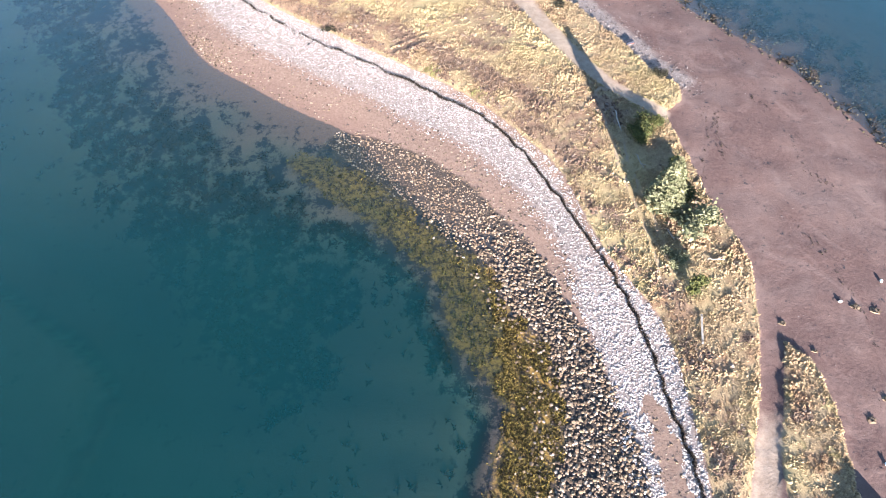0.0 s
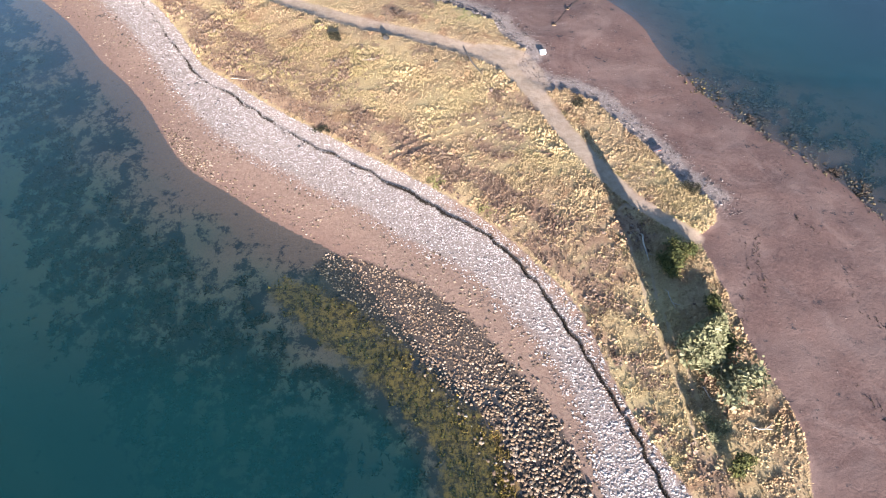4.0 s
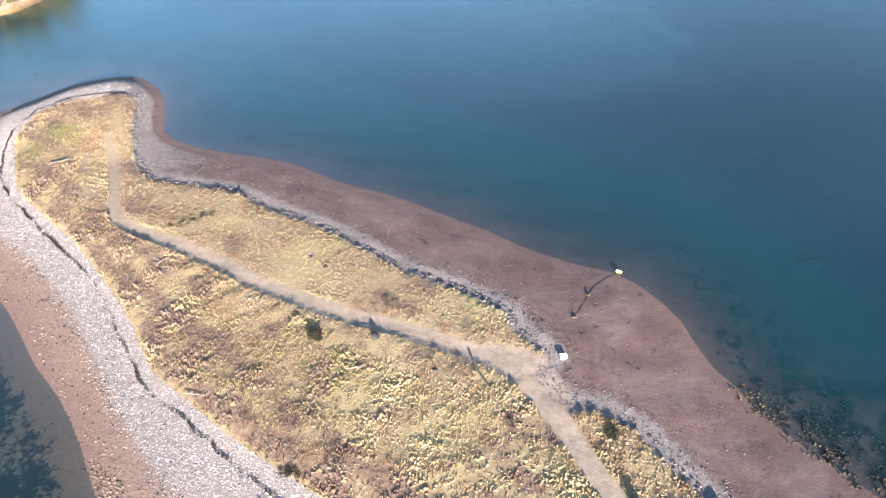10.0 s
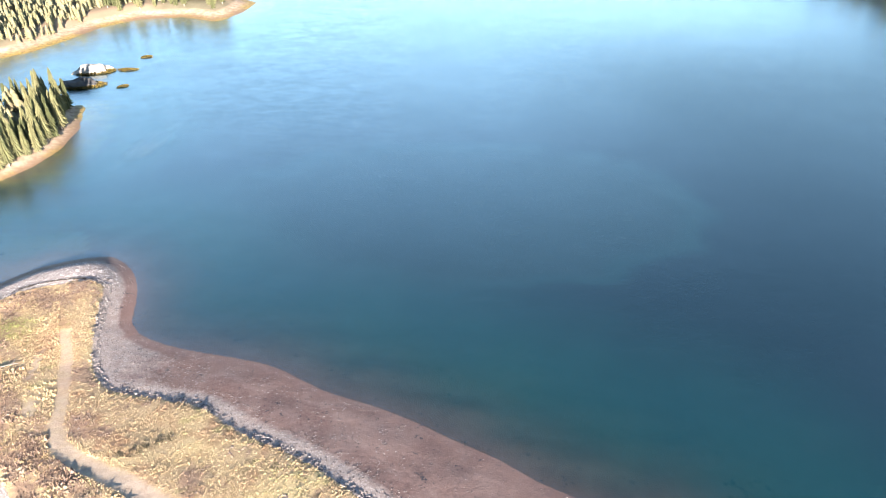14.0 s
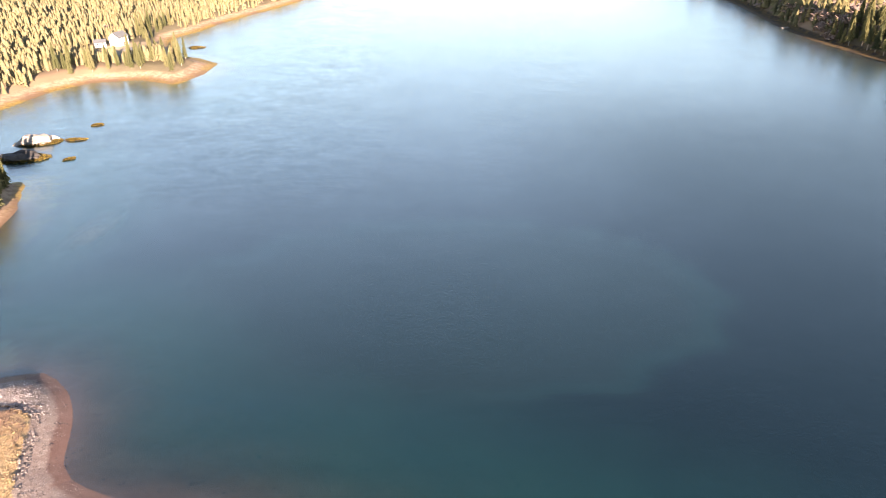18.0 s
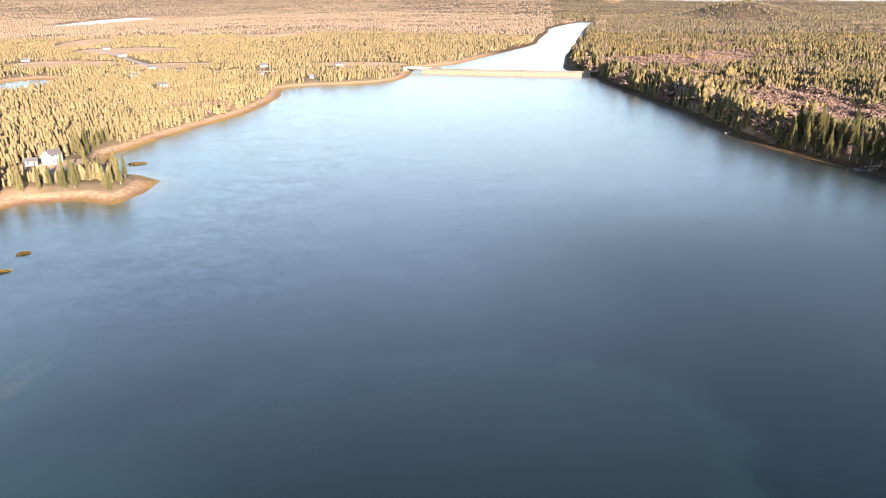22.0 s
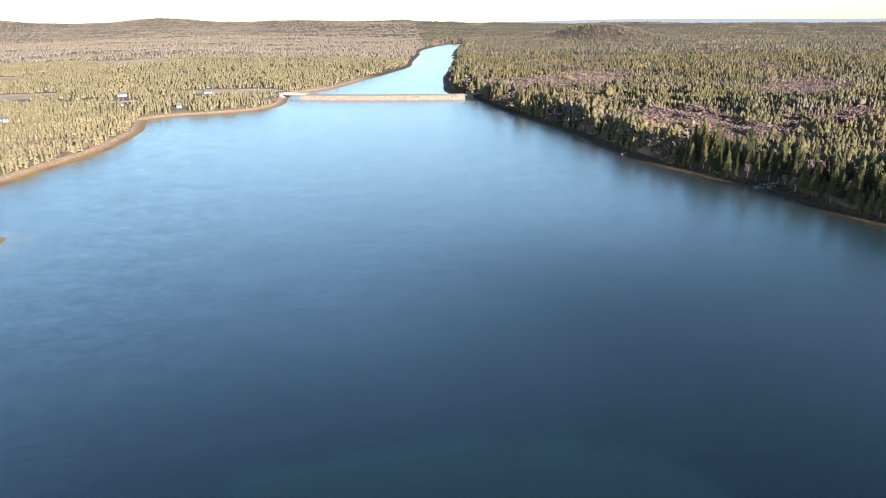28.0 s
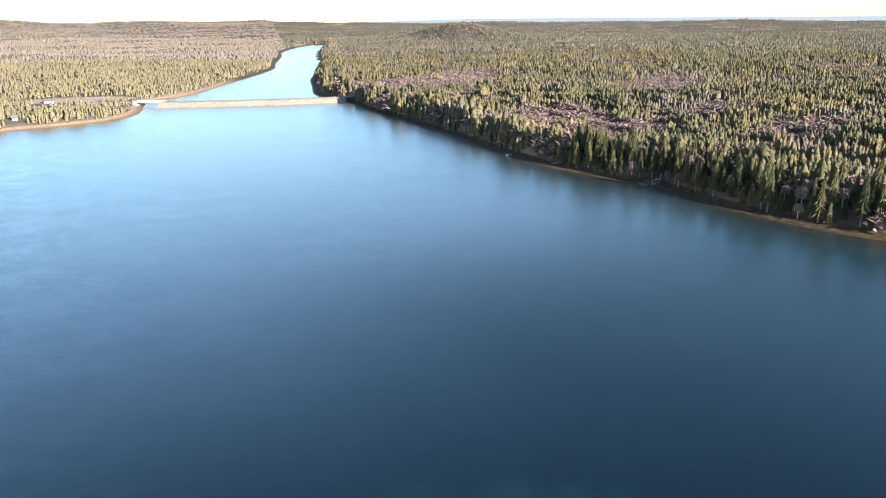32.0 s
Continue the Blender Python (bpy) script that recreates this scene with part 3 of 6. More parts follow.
ISLAND = curve([(-150, 228), (-128, 231), (-119.5, 237), (-116, 246), (-114.5, 257), (-116.5, 272), (-120, 281), (-124.5, 292), (-133, 290), (-150, 284), (-176, 270),
                (-182, 250), (-170, 235)], 5, True)
CAUSEWAY = np.array([(56, 889), (110, 868), (163, 851), (222, 838)], float)
BARE_WOODS = [curve([(257, 611), (304, 642), (332, 609), (319, 549), (337, 518), (297, 483), (265, 481), (237, 498), (226, 534)], 10, True),
              curve([(244, 899), (320, 946), (401, 961), (462, 944), (390, 823), (302, 812), (242, 816)], 20, True),
              curve([(449, 713), (579, 738), (494, 650), (432, 657)], 20, True)]
FIELDS = [(-15, 946, 56, 24), (-350, 985, 60, 45), (-172, 1460, 60, 60), (-330, 1170, 70, 70), (-230, 950, 60, 30), (-440, 1330, 40, 90), (-180, 1490, 70, 70), (-150, 458, 16, 16)]
LAKES = [(-785, 2500, 78, 400), (-330, 800, 34, 72)]
ROAD_LINE = [(38, 903), (0, 912), (-60, 890), (-127, 868), (-192, 884), (-243, 949), (-300, 1049), (-368, 1174), (-400, 1215)]
FARMS = [(-372, 1200), (-316, 1085), (-407, 1022), (-234, 914), (-229, 836), (-182, 751), (-117, 913), (-110, 838), (-60, 815), (-37, 924), (-323, 1563)]
HILLS = [(1040, 2070, 44, 120, 200), (-1500, 4500, 40, 600, 300), (-350, 4600, 22, 300, 300), (300, 4600, 16, 400, 300), (1000, 4500, 14, 500, 300)]


def rumple(x, y, scale, seed):
    """Cheap smooth noise in the plane, about -1 to 1."""
    r = np.random.RandomState(seed)
    out = np.zeros(np.shape(x))
    for k in range(7):
        a, f = r.rand() * 6.283, (0.6 + 1.6 * r.rand()) / scale
        out += np.sin((x * math.cos(a) + y * math.sin(a)) * f * 6.283 + r.rand() * 6.283)
    return out / 3.0


def xflank(x, y):
    """How far a place lies on the seaward, western flank of the spit, 0 to 1."""
    return step(np.interp(y, (-60, 60, 100, 140, 200, 240), (20, 10, -20, -60, -80, -90)) - x, -9, 9) * step(y, 232, 196)


def survey(x, y):
    """Height of the ground and what covers it, for arrays of places."""
    far = (x < -130) | (x > 215) | (y > 230)
    s = {}
    d_spit = np.full(x.shape, -120.0)
    near = (x > -230) & (x < 320) & (y > -120) & (y < 330)
    d_spit[near] = depth_in(x[near], y[near], SPIT)
    core = near & (d_spit > -48)
    xc, yc = x[core], y[core]
    for key in ("grass", "path", "cobble", "rock", "gold", "weed", "west", "field", "main", "rust", "litter"):
        s[key] = np.zeros(x.shape)
    dg = np.maximum(depth_in(xc, yc, GRASS), depth_in(xc, yc, PATCH))
    dc = depth_in(xc, yc, COBBLES)
    dr = depth_in(xc, yc, ROCKS)
    dy = depth_in(xc, yc, GOLDWEED)
    dp = np.minimum(line_distance(xc, yc, PATH_MAIN) - np.interp(yc, (80, 100, 116, 124, 145, 155), (1.0, 1.5, 1.6, 1.6, 1.5, 1.2)),
                    line_distance(xc, yc, TRACK) - 1.5)
    dp = np.minimum(dp, -depth_in(xc, yc, PLAZA))
    bald = 0.6 * step(depth_in(xc, yc, CLEARING), -1.5, 1.5) * step(rumple(xc, yc, 7, 9) + 0.7 * rumple(xc, yc, 2.4, 10), -0.4, 0.7)
    faint = line_distance(xc, yc, FAINT)
    dwest = line_distance(xc, yc, COBBLE_FOOT)
    dw = depth_in(xc, yc, WEST_SIDE)
    outer = xflank(xc, yc)
    s["west"][core] = np.where((dw > 0) | (outer > 0.5), 1.0, 0.0)
    s["grass"][core] = step(dg, -0.7, 0.7)
    s["path"][core] = np.maximum(step(-dp, -0.9, 0.7) * np.interp(yc, (119, 134, 143, 150), (1, 0.85, 0.75, 0.55)) * np.where((xc > 33) & (yc < 60), 0.8 * step(yc, 33, 25), 1), np.maximum(bald, 0.62 * step(-np.abs(faint - 0.8), -0.5, -0.1)))
    band = step(dg, -6, -1.5) * step(d_spit[core], 3, 7) * step(yc, 80, 88) * 0.75
    tip = 0.62 * step(xc, -35, -60) * step(yc, 148, 165) * step(d_spit[core], 0.5, 3) * step(dg, 0.5, -0.5)
    cob = np.maximum(step(dc, -1.0, 4.5), step(dc, -0.5, 1.2) * step(yc, 52, 44)) * step(depth_in(xc, yc, SAND_PATCH) + 0.5 * rumple(xc, yc, 3, 64), 0.6, -0.5)
    s["cobble"][core] = np.maximum(np.maximum(cob, band), tip)
    s["rock"][core] = step(dr, -1.2, 1.5)
    s["gold"][core] = step(dy, -1.5, 3.0) * 0.95
    rust = 0.95 * step(line_distance(xc, yc, GRASS_RIM), 14, 4) * step(yc, 60, 75) + 0.6 * step(line_distance(xc, yc, GRASS_RIM), 9, 2) * step(yc, 75, 60)
    rust = np.maximum(rust, 0.62 * step(rumple(xc, yc, 21, 57) + 0.4 * rumple(xc, yc, 6, 58), 0.25, 0.9))
    for cx, cy, r in RUST_SPOTS:
        rust = np.maximum(rust, 0.8 * step(np.hypot(xc - cx, yc - cy), r, 0.4 * r))
    s["rust"][core] = np.clip(rust * (0.75 + 0.5 * rumple(xc, yc, 6, 51) + 0.3 * rumple(xc, yc, 2.3, 52)), 0, 1) * step(dg, 0, 1)
    h = np.where(d_spit > 0, 1.9 * (1 - np.exp(-np.maximum(d_spit, 0) / (14 - 6.5 * step(y, 160, 178) * step(x, -58, -68)))), (0.112 - 0.07 * np.maximum(xflank(x, y), 0.65 * step(x, 37, 42) * step(y, 118, 112))) * d_spit)
    flat = step(xflank(x, y), 0.1, 0.9)
    h = h * (1 - flat) + np.maximum(h, -2.5) * flat
    edge = dg + 0.45 * rumple(xc, yc, 2.6, 6)
    off = d_spit[core]
    h[core] = h[core] - 0.9 * step(-dy, -0.5, 3) * step(-off, -1.5, 3) * step(yc, 62, 50) * step(xc, 30, 20)
    shelf = step(dy, -1.5, 1.5) * step(yc, 40, 50)
    h[core] = h[core] * (1 - shelf) + np.maximum(h[core], -0.3) * shelf
    south = line_distance(xc, yc, PATH_RUN) * np.where(inside(xc, yc, PATH_BANK), 1, -1)
    hc = h[core] + (0.36 + 0.25 * step(dw, -9, 9)) * np.where(dw > 0, step(edge, -2.4, 2.6), step(edge, -0.3, 0.5)) - 0.12 * s["path"][core] * step(edge, -0.4, 0.7)
    hc += (0.2 + 0.09 * rumple(xc, yc, 5, 53)) * step(south + 0.15 * rumple(xc, yc, 2, 54), 0.9, 1.5) * step(south, 10, 3)
    hc += (0.07 * rumple(xc, yc, 9, 3) + 0.05 * rumple(xc, yc, 3.1, 4)) * step(d_spit[core], 0.5, 5) * (1 - 0.65 * ((dw > 0) & (dg < 0)))
    hc = np.where(d_spit[core] < 0, hc + 0.10 * rumple(xc, yc, 14, 5) * step(-d_spit[core], 1, 8), hc)
    hc += 1.0 * step(d_spit[core], 1.2, 7.0) * step(d_spit[core], 16, 9) * step(yc, 158, 174) * step(xc, -60, -72)
    h[core] = hc
    bed = step(depth_in(xc, yc, WEEDBED), -6, 5) * (0.72 + 0.22 * rumple(xc, yc, 13, 8)) * step(yc, 84, 100)
    bed = np.maximum(bed, 0.34 * step(depth_in(xc, yc, WEEDBED), -4, 5))
    for lane in WEED_LANES:
        bed = np.maximum(bed, step(line_distance(xc, yc, lane) + 1.6 * rumple(xc, yc, 7, 61), 8.5, 2.0) * (0.62 + 0.2 * rumple(xc, yc, 11, 62)))
    bed = np.maximum(bed, step(dy, -11, -1) * step(yc, 38, 50) * (0.5 + 0.3 * rumple(xc, yc, 8, 63))) * step(-d_spit[core], 2.2, 5.5)
    bed = np.maximum(bed, 0.85 * step(dy, -5.5, -0.5) * step(yc, 64, 56) * step(xc, 14, 9) * (0.8 + 0.3 * rumple(xc, yc, 5, 68)))
    s["weed"][core] = np.maximum(bed, step(-d_spit[core], 1.5, 4) * step(-d_spit[core], 22, 12) * (0.36 + 0.3 * rumple(xc, yc, 9, 8)) * step(xc, 37, 41))
    h = np.maximum(h, -9)
    # bars in the inlet
    bar = np.hypot((x + 2) / 61, (y - 226) / 36) + 0.05 * rumple(x, y, 30, 65)
    h = np.maximum(h, -4.4 + 0.5 * step(bar, 0.85, 0.95) * step(bar, 1.02, 0.97) - 6 * step(bar, 0.97, 1.25))
    shoal = np.hypot((x + 90.5 - 0.15 * (y - 259)) / 5.5, (y - 259) / 14) + 0.12 * rumple(x, y, 6, 66)
    h = np.maximum(h, -0.95 - 7 * step(shoal, 0.5, 1.7))
    for cx, cy, r in SUNKEN:
        spot = np.hypot((x - cx) / (1.6 * r), (y - cy) / r) + 0.15 * rumple(x, y, 4, 67)
        h = np.maximum(h, -0.9 - 8.2 * step(spot, 0.6, 1.5))
        s["weed"] = np.maximum(s["weed"], 0.8 * step(spot, 1.4, 0.8))
    s["rust"] = np.maximum(s["rust"], 0.95 * step(shoal, 1.4, 0.8))
    if far.any():
        xf, yf = x[far], y[far]
        dm = depth_in(xf, yf, MAIN)
        for cx, cy, a, b in LAKES:
            e = (np.hypot((xf - cx) / a, (yf - cy) / b) - 1) * min(a, b)
            dm = np.minimum(dm, e)
        di = depth_in(xf, yf, ISLAND)
        r = np.hypot(xf, yf - 100)
        east = step(xf - 0.25 * yf, -40, 40)
        bank = 0.11 * np.clip(dm, 0, 12) + (2.5 + 3.5 * east) * step(dm, 5, 15) + 0.02 * np.clip(dm - 20, 0, 600)
        bank += 2.2 * rumple(xf, yf, 260, 11) * step(dm, 60, 260)
        bank += step(r, 2700, 4700) * (30 - 14 * east) + step(r, 1800, 4500) * rumple(xf, yf, 1300, 12) * 7
        for cx, cy, top, a, b in HILLS:
            bank += top * np.exp(-((xf - cx) / a) ** 2 - ((yf - cy) / b) ** 2) * step(dm, 0, 200)
        isle = 0.3 * np.clip(di, 0, 5) + 2.5 * step(di, 2.5, 12)
        land = np.where(dm > 0, bank, np.maximum(0.08 * dm, -9))
        isl = np.where(di > 0, isle, np.maximum(0.12 * di, -9))
        best = np.maximum(land, isl)
        h[far] = np.maximum(h[far], best)
        s["main"][far] = (np.maximum(dm, di) > -10) * 1.0
        s["shore"] = np.full(x.shape, -99.0)
        s["shore"][far] = np.maximum(dm, di)
        f = np.zeros(xf.shape)
        for cx, cy, a, b in FIELDS:
            f = np.maximum(f, step(-np.hypot((xf - cx) / a, (yf - cy) / b), -1.15, -0.85))
        s["field"][far] = f
        litter = np.zeros(xf.shape)
        for patch in BARE_WOODS:
            litter = np.maximum(litter, step(depth_in(xf, yf, patch), -8, 4))
        s["litter"][far] = litter
    s["h"], s["edge"] = h, d_spit
    return s


def axis(*spans):
    out = [np.arange(a, b, d) for a, b, d in spans]
    return np.concatenate(out + [[spans[-1][1]]])


GX = axis((-4900, -1200, 150), (-1200, -420, 30), (-420, -190, 8), (-190, -106, 3), (-106, 72, 0.75), (72, 200, 5), (200, 260, 2.5), (260, 420, 8), (420, 1200, 26), (1200, 4900, 130))
GY = axis((-600, -40, 60), (-40, -4, 4), (-4, 204, 0.75), (204, 230, 2.5), (230, 520, 3), (520, 1000, 6), (1000, 2300, 16), (2300, 4900, 60))
xx, yy = np.meshgrid(GX, GY)
LAND = survey(xx.ravel(), yy.ravel())
GROUND_Z = LAND["h"].reshape(xx.shape)


def fast_mesh(name, verts, faces, material, attrs=None, smooth=False):
    """A mesh from arrays of corners and of faces of one size."""
    me = bpy.data.meshes.new(name)
    k = faces.shape[1]
    me.vertices.add(len(verts))
    me.vertices.foreach_set("co", np.ascontiguousarray(verts, np.float32).ravel())
    me.loops.add(faces.size)
    me.loops.foreach_set("vertex_index", np.ascontiguousarray(faces, np.int32).ravel())
    me.polygons.add(len(faces))
    me.polygons.foreach_set("loop_start", np.arange(0, faces.size, k, dtype=np.int32))
    me.polygons.foreach_set("use_smooth", np.full(len(faces), smooth))
    me.update(calc_edges=True)
    for key, v in (attrs or {}).items():
        me.attributes.new(key, "FLOAT", "POINT").data.foreach_set("value", np.ascontiguousarray(v, np.float32))
    me.materials.append(material)
    return new(name, me)


def sheet(nx, ny):
    i = np.arange(nx * ny).reshape(ny, nx)
    return np.stack([i[:-1, :-1], i[:-1, 1:], i[1:, 1:], i[1:, :-1]], -1).reshape(-1, 4)


ground = fast_mesh("ground", np.stack([xx.ravel(), yy.ravel(), LAND["h"]], 1), sheet(len(GX), len(GY)), M_GROUND,
                   {k: LAND[k] for k in ("grass", "path", "cobble", "rock", "gold", "weed", "west", "field", "main", "rust", "litter")}, True)
tagged(ground, "sand, cobble and dry grass ground with wooded shores", "ground", kind="structure")

wx, wy = np.meshgrid(GX[::2], GY[::2])
wh = LAND["h"].reshape(xx.shape)[::2, ::2]
murk = 1 - np.exp(-np.maximum(-wh, 0) / 1.25)
wf = sheet(wx.shape[1], wx.shape[0])
wf = wf[(wh.ravel()[wf] < 0.6).any(1)]
water = fast_mesh("water", np.stack([wx.ravel(), wy.ravel(), np.zeros(wx.size)], 1), wf, M_WATER, {
    "murk": murk.ravel(), "deep": step(-wh, 1.2, 6.0).ravel(), "silt": (0.1 * step(np.hypot((wx + 2) / 61, (wy - 226) / 36) + 0.06 * rumple(wx, wy, 30, 65), 1.12, 0.8)).ravel(),
    "current": (step(wx, 10, -70) * step(wy, 225, 300) * step(wy, 1000, 700)).ravel(),
    # a darker sky reflection is put into the eastern water
    "wind": (1.06 - 0.38 * step(wx, 0, 90) * step(wy, 150, 190) * step(wy, 420, 300)).ravel()}, True)
tagged(water, "calm teal sea water of the inlet", "water", kind="structure")


# ---------------------------------------------------------------- makers
def scatter(shape, faces, x, y, z, size, turn, tall=None):
    """Copies of a small shape laid out as one block of corners and faces. size: (n,) or (n, 3)."""
    n = len(x)
    size = np.repeat(size[:, None], 3, 1) if size.ndim == 1 else size
    c, s = np.cos(turn)[:, None], np.sin(turn)[:, None]
    p = shape[None] * size[:, None, :]
    v = np.stack([p[..., 0] * c - p[..., 1] * s + x[:, None], p[..., 0] * s + p[..., 1] * c + y[:, None], p[..., 2] + z[:, None]], -1)
    f = faces[None] + (np.arange(n) * len(shape))[:, None, None]
    return v.reshape(-1, 3), f.reshape(-1, faces.shape[1])


def pile(name, blocks, material, label, category, smooth=False):
    verts, faces, base = [], [], 0
    for v, f in blocks:
        verts.append(v)
        faces.append(f + base)
        base += len(v)
    return tagged(fast_mesh(name, np.vstack(verts), np.vstack(faces), material, None, smooth), label, category, kind="stuff")


def conifer(rng, tiers, points, lean=0.05):
    """A unit spruce crown: ragged star-shaped skirts one above another."""
    v, f = [], []
    for k in range(tiers):
        low = 0.10 + 0.80 * (k / tiers) ** 0.95
        top = min(1.0, low + 1.35 / tiers + 0.06)
        reach = (1 - low) ** 0.48 * 0.44 + 0.03
        base = len(v)
        ox, oy = rng.uniform(-lean, lean, 2) * reach
        v.append((ox, oy, top))
        spin = rng.rand() * 6.28
        for j in range(points):
            a = spin + 6.2832 * j / points
            q = reach * (rng.uniform(0.85, 1.2) if j % 2 else rng.uniform(0.45, 0.75))
            v.append((q * math.cos(a), q * math.sin(a), low + (0.0 if j % 2 else 0.05) + rng.uniform(-0.025, 0.025)))
        f += [(base, base + 1 + j, base + 1 + (j + 1) % points) for j in range(points)]
    return np.array(v), np.array(f)


def twiggy(rng, count, flat=0.8, spray=0.8):
    """A unit bare crown of many thin upward sprays."""
    v, f = [], []
    for k in range(count):
        a, e = rng.rand() * 6.28, rng.uniform(0.1, 1.0)
        r = 0.5 * math.sqrt(rng.rand()) * (1 - 0.4 * e)
        c = np.array((r * math.cos(a), r * math.sin(a), 0.25 + 0.6 * e * flat))
        u = (rng.normal(size=3) * (0.11, 0.11, 0.05) + (0, 0, 0.09)) * spray
        w = rng.normal(size=3) * 0.10 * spray
        base = len(v)
        v += [tuple(c - u), tuple(c + w), tuple(c + u * 1.4)]
        f.append((base, base + 1, base + 2))
    return np.array(v), np.array(f)


def boulder(rng, rough=0.25):
    """A unit lump of twenty faces, settled a third into the ground."""
    t = (1 + 5 ** 0.5) / 2
    v = np.array([(-1, t, 0), (1, t, 0), (-1, -t, 0), (1, -t, 0), (0, -1, t), (0, 1, t), (0, -1, -t), (0, 1, -t), (t, 0, -1), (t, 0, 1), (-t, 0, -1), (-t, 0, 1)]) / 3.8
    f = np.array([(0, 11, 5), (0, 5, 1), (0, 1, 7), (0, 7, 10), (0, 10, 11), (1, 5, 9), (5, 11, 4), (11, 10, 2), (10, 7, 6), (7, 1, 8), (3, 9, 4), (3, 4, 2), (3, 2, 6),
                  (3, 6, 8), (3, 8, 9), (4, 9, 5), (2, 4, 11), (6, 2, 10), (8, 6, 7), (9, 8, 1)])
    v = v * (1 + rng.uniform(-rough, rough, (12, 1)))
    v[:, 2] = v[:, 2] * 0.75 + 0.16
    return v, f


def pebble(rng):
    """A unit stone of eight faces."""
    v = np.array([(1, 0, 0), (0, 1, 0), (-1, 0, 0), (0, -1, 0), (0, 0, 1), (0, 0, -1)]) * 0.55
    v = v * rng.uniform(0.75, 1.2, (6, 3)) + rng.uniform(-0.12, 0.12, (6, 3))
    f = np.array([(0, 1, 4), (1, 2, 4), (2, 3, 4), (3, 0, 4), (1, 0, 5), (2, 1, 5), (3, 2, 5), (0, 3, 5)])
    v[:, 2] = v[:, 2] * 0.48 + 0.05
    return v, f


def tuft(rng, blades):
    """A unit bunch of bent grass blades."""
    v, f = [], []
    for k in range(blades):
        a = rng.rand() * 6.28
        d = np.array((math.cos(a), math.sin(a), 0))
        w = np.array((-d[1], d[0], 0)) * rng.uniform(0.07, 0.13)
        r0, reach, top = rng.uniform(0, 0.25), rng.uniform(0.25, 0.6), rng.uniform(0.5, 1.0)
        base = len(v)
        v += [tuple(d * r0 - w), tuple(d * r0 + w), tuple(d * (r0 + reach * 0.45) + w * 0.8 + (0, 0, top * 0.8)), tuple(d * (r0 + reach) + (0, 0, top))]
        f += [(base, base + 1, base + 2), (base, base + 2, base + 3)]
    return np.array(v), np.array(f)


def hummock(rng):
    """A unit grass tussock: a leaning ragged dome with a fringe of blade ends."""
    v = [(rng.uniform(-0.14, 0.14), rng.uniform(0.0, 0.2), 1.0)]
    n = 7
    for j in range(n):
        a, q = 6.2832 * (j + rng.uniform(-0.3, 0.3)) / n, rng.uniform(0.32, 0.62)
        v.append((q * math.cos(a), q * math.sin(a), rng.uniform(-0.1, 0.32)))
    return np.array(v), np.array([(0, 1 + j, 1 + (j + 1) % n) for j in range(n)])


def place_in(rng, box, count):
    return rng.uniform(box[0], box[2], count), rng.uniform(box[1], box[3], count)


RNG = np.random.RandomState(7)
SHORE_BOX = (-105, -3, 72, 204)


def grown(name, shapes, x, y, z, size, material, label, category, smooth=False):
    """Divide the places among a few shapes and lay them out as one mesh."""
    pick = RNG.randint(0, len(shapes), len(x))
    blocks = []
    for k, (v, f) in enumerate(shapes):
        m = pick == k
        blocks.append(scatter(v, f, x[m], y[m], z[m], size[m], RNG.rand(m.sum()) * 6.283))
    return pile(name, blocks, material, label, category, smooth)


# ---------------------------------------------------------------- shore cover
x, y = place_in(RNG, SHORE_BOX, 860000)
s = survey(x, y)
lump = 0.5 + 0.5 * rumple(x, y, 2.3, 21)

sunward = depth_in(x, y, WEST_SIDE) > 0
dense = np.clip(0.75 + 0.35 * rumple(x, y, 17, 28) + 0.3 * rumple(x, y, 5, 29), 0.3, 1) * np.where(sunward | (y < 112), 1, 0.6)
m = (s["grass"] > 0.5) & (s["path"] < 0.45) & (RNG.rand(len(x)) < dense)
m &= np.abs(line_distance(x, y, RUTS) - 0.75) > 0.36
rusty = s["rust"] > 0.2 + 0.6 * RNG.rand(len(x))
green = np.zeros(len(x), bool)
for cx, cy, r in GREEN_SPOTS:
    green |= np.hypot(x - cx, y - cy) < r * np.sqrt(RNG.rand(len(x))) * 1.2


def meadow(name, m, cap, blades, material, label):
    k = np.flatnonzero(m)[:cap]
    n = len(k)
    tall = (0.3 + 0.45 * RNG.rand(n)) * (0.65 + 0.5 * dense[k])
    grown(name, [tuft(RNG, blades) for i in range(10)], x[k], y[k], s["h"][k] - 0.05,
          np.stack([0.30 + 0.40 * RNG.rand(n) ** 2, 0.30 + 0.40 * RNG.rand(n) ** 2, tall * 0.46], 1), material, label, "grass")


def tussocks(name, m, cap, material, label):
    k = np.flatnonzero(m & (0.55 + 0.5 * rumple(x, y, 3.3, 71) + 0.4 * rumple(x, y, 1.3, 72) > 0.75 * RNG.rand(len(x))))[:cap]
    n = len(k)
    lush = np.clip(0.62 + 0.5 * rumple(x[k], y[k], 15, 75) + 0.3 * rumple(x[k], y[k], 6, 76), 0.3, 1.15)
    wide = (0.24 + 0.55 * RNG.rand(n) ** 2.5) * (0.5 + 0.5 * lush)
    grown(name, [hummock(RNG) for i in range(12)], x[k], y[k], s["h"][k] - 0.04,
          np.stack([wide, wide * (0.7 + 0.5 * RNG.rand(n)), lush * (0.09 + 0.34 * RNG.rand(n) ** 1.6) * (0.5 + 0.65 * dense[k]) * np.where(sunward[k] | (y[k] < 112), 1, 0.55)], 1), material, label, "grass")


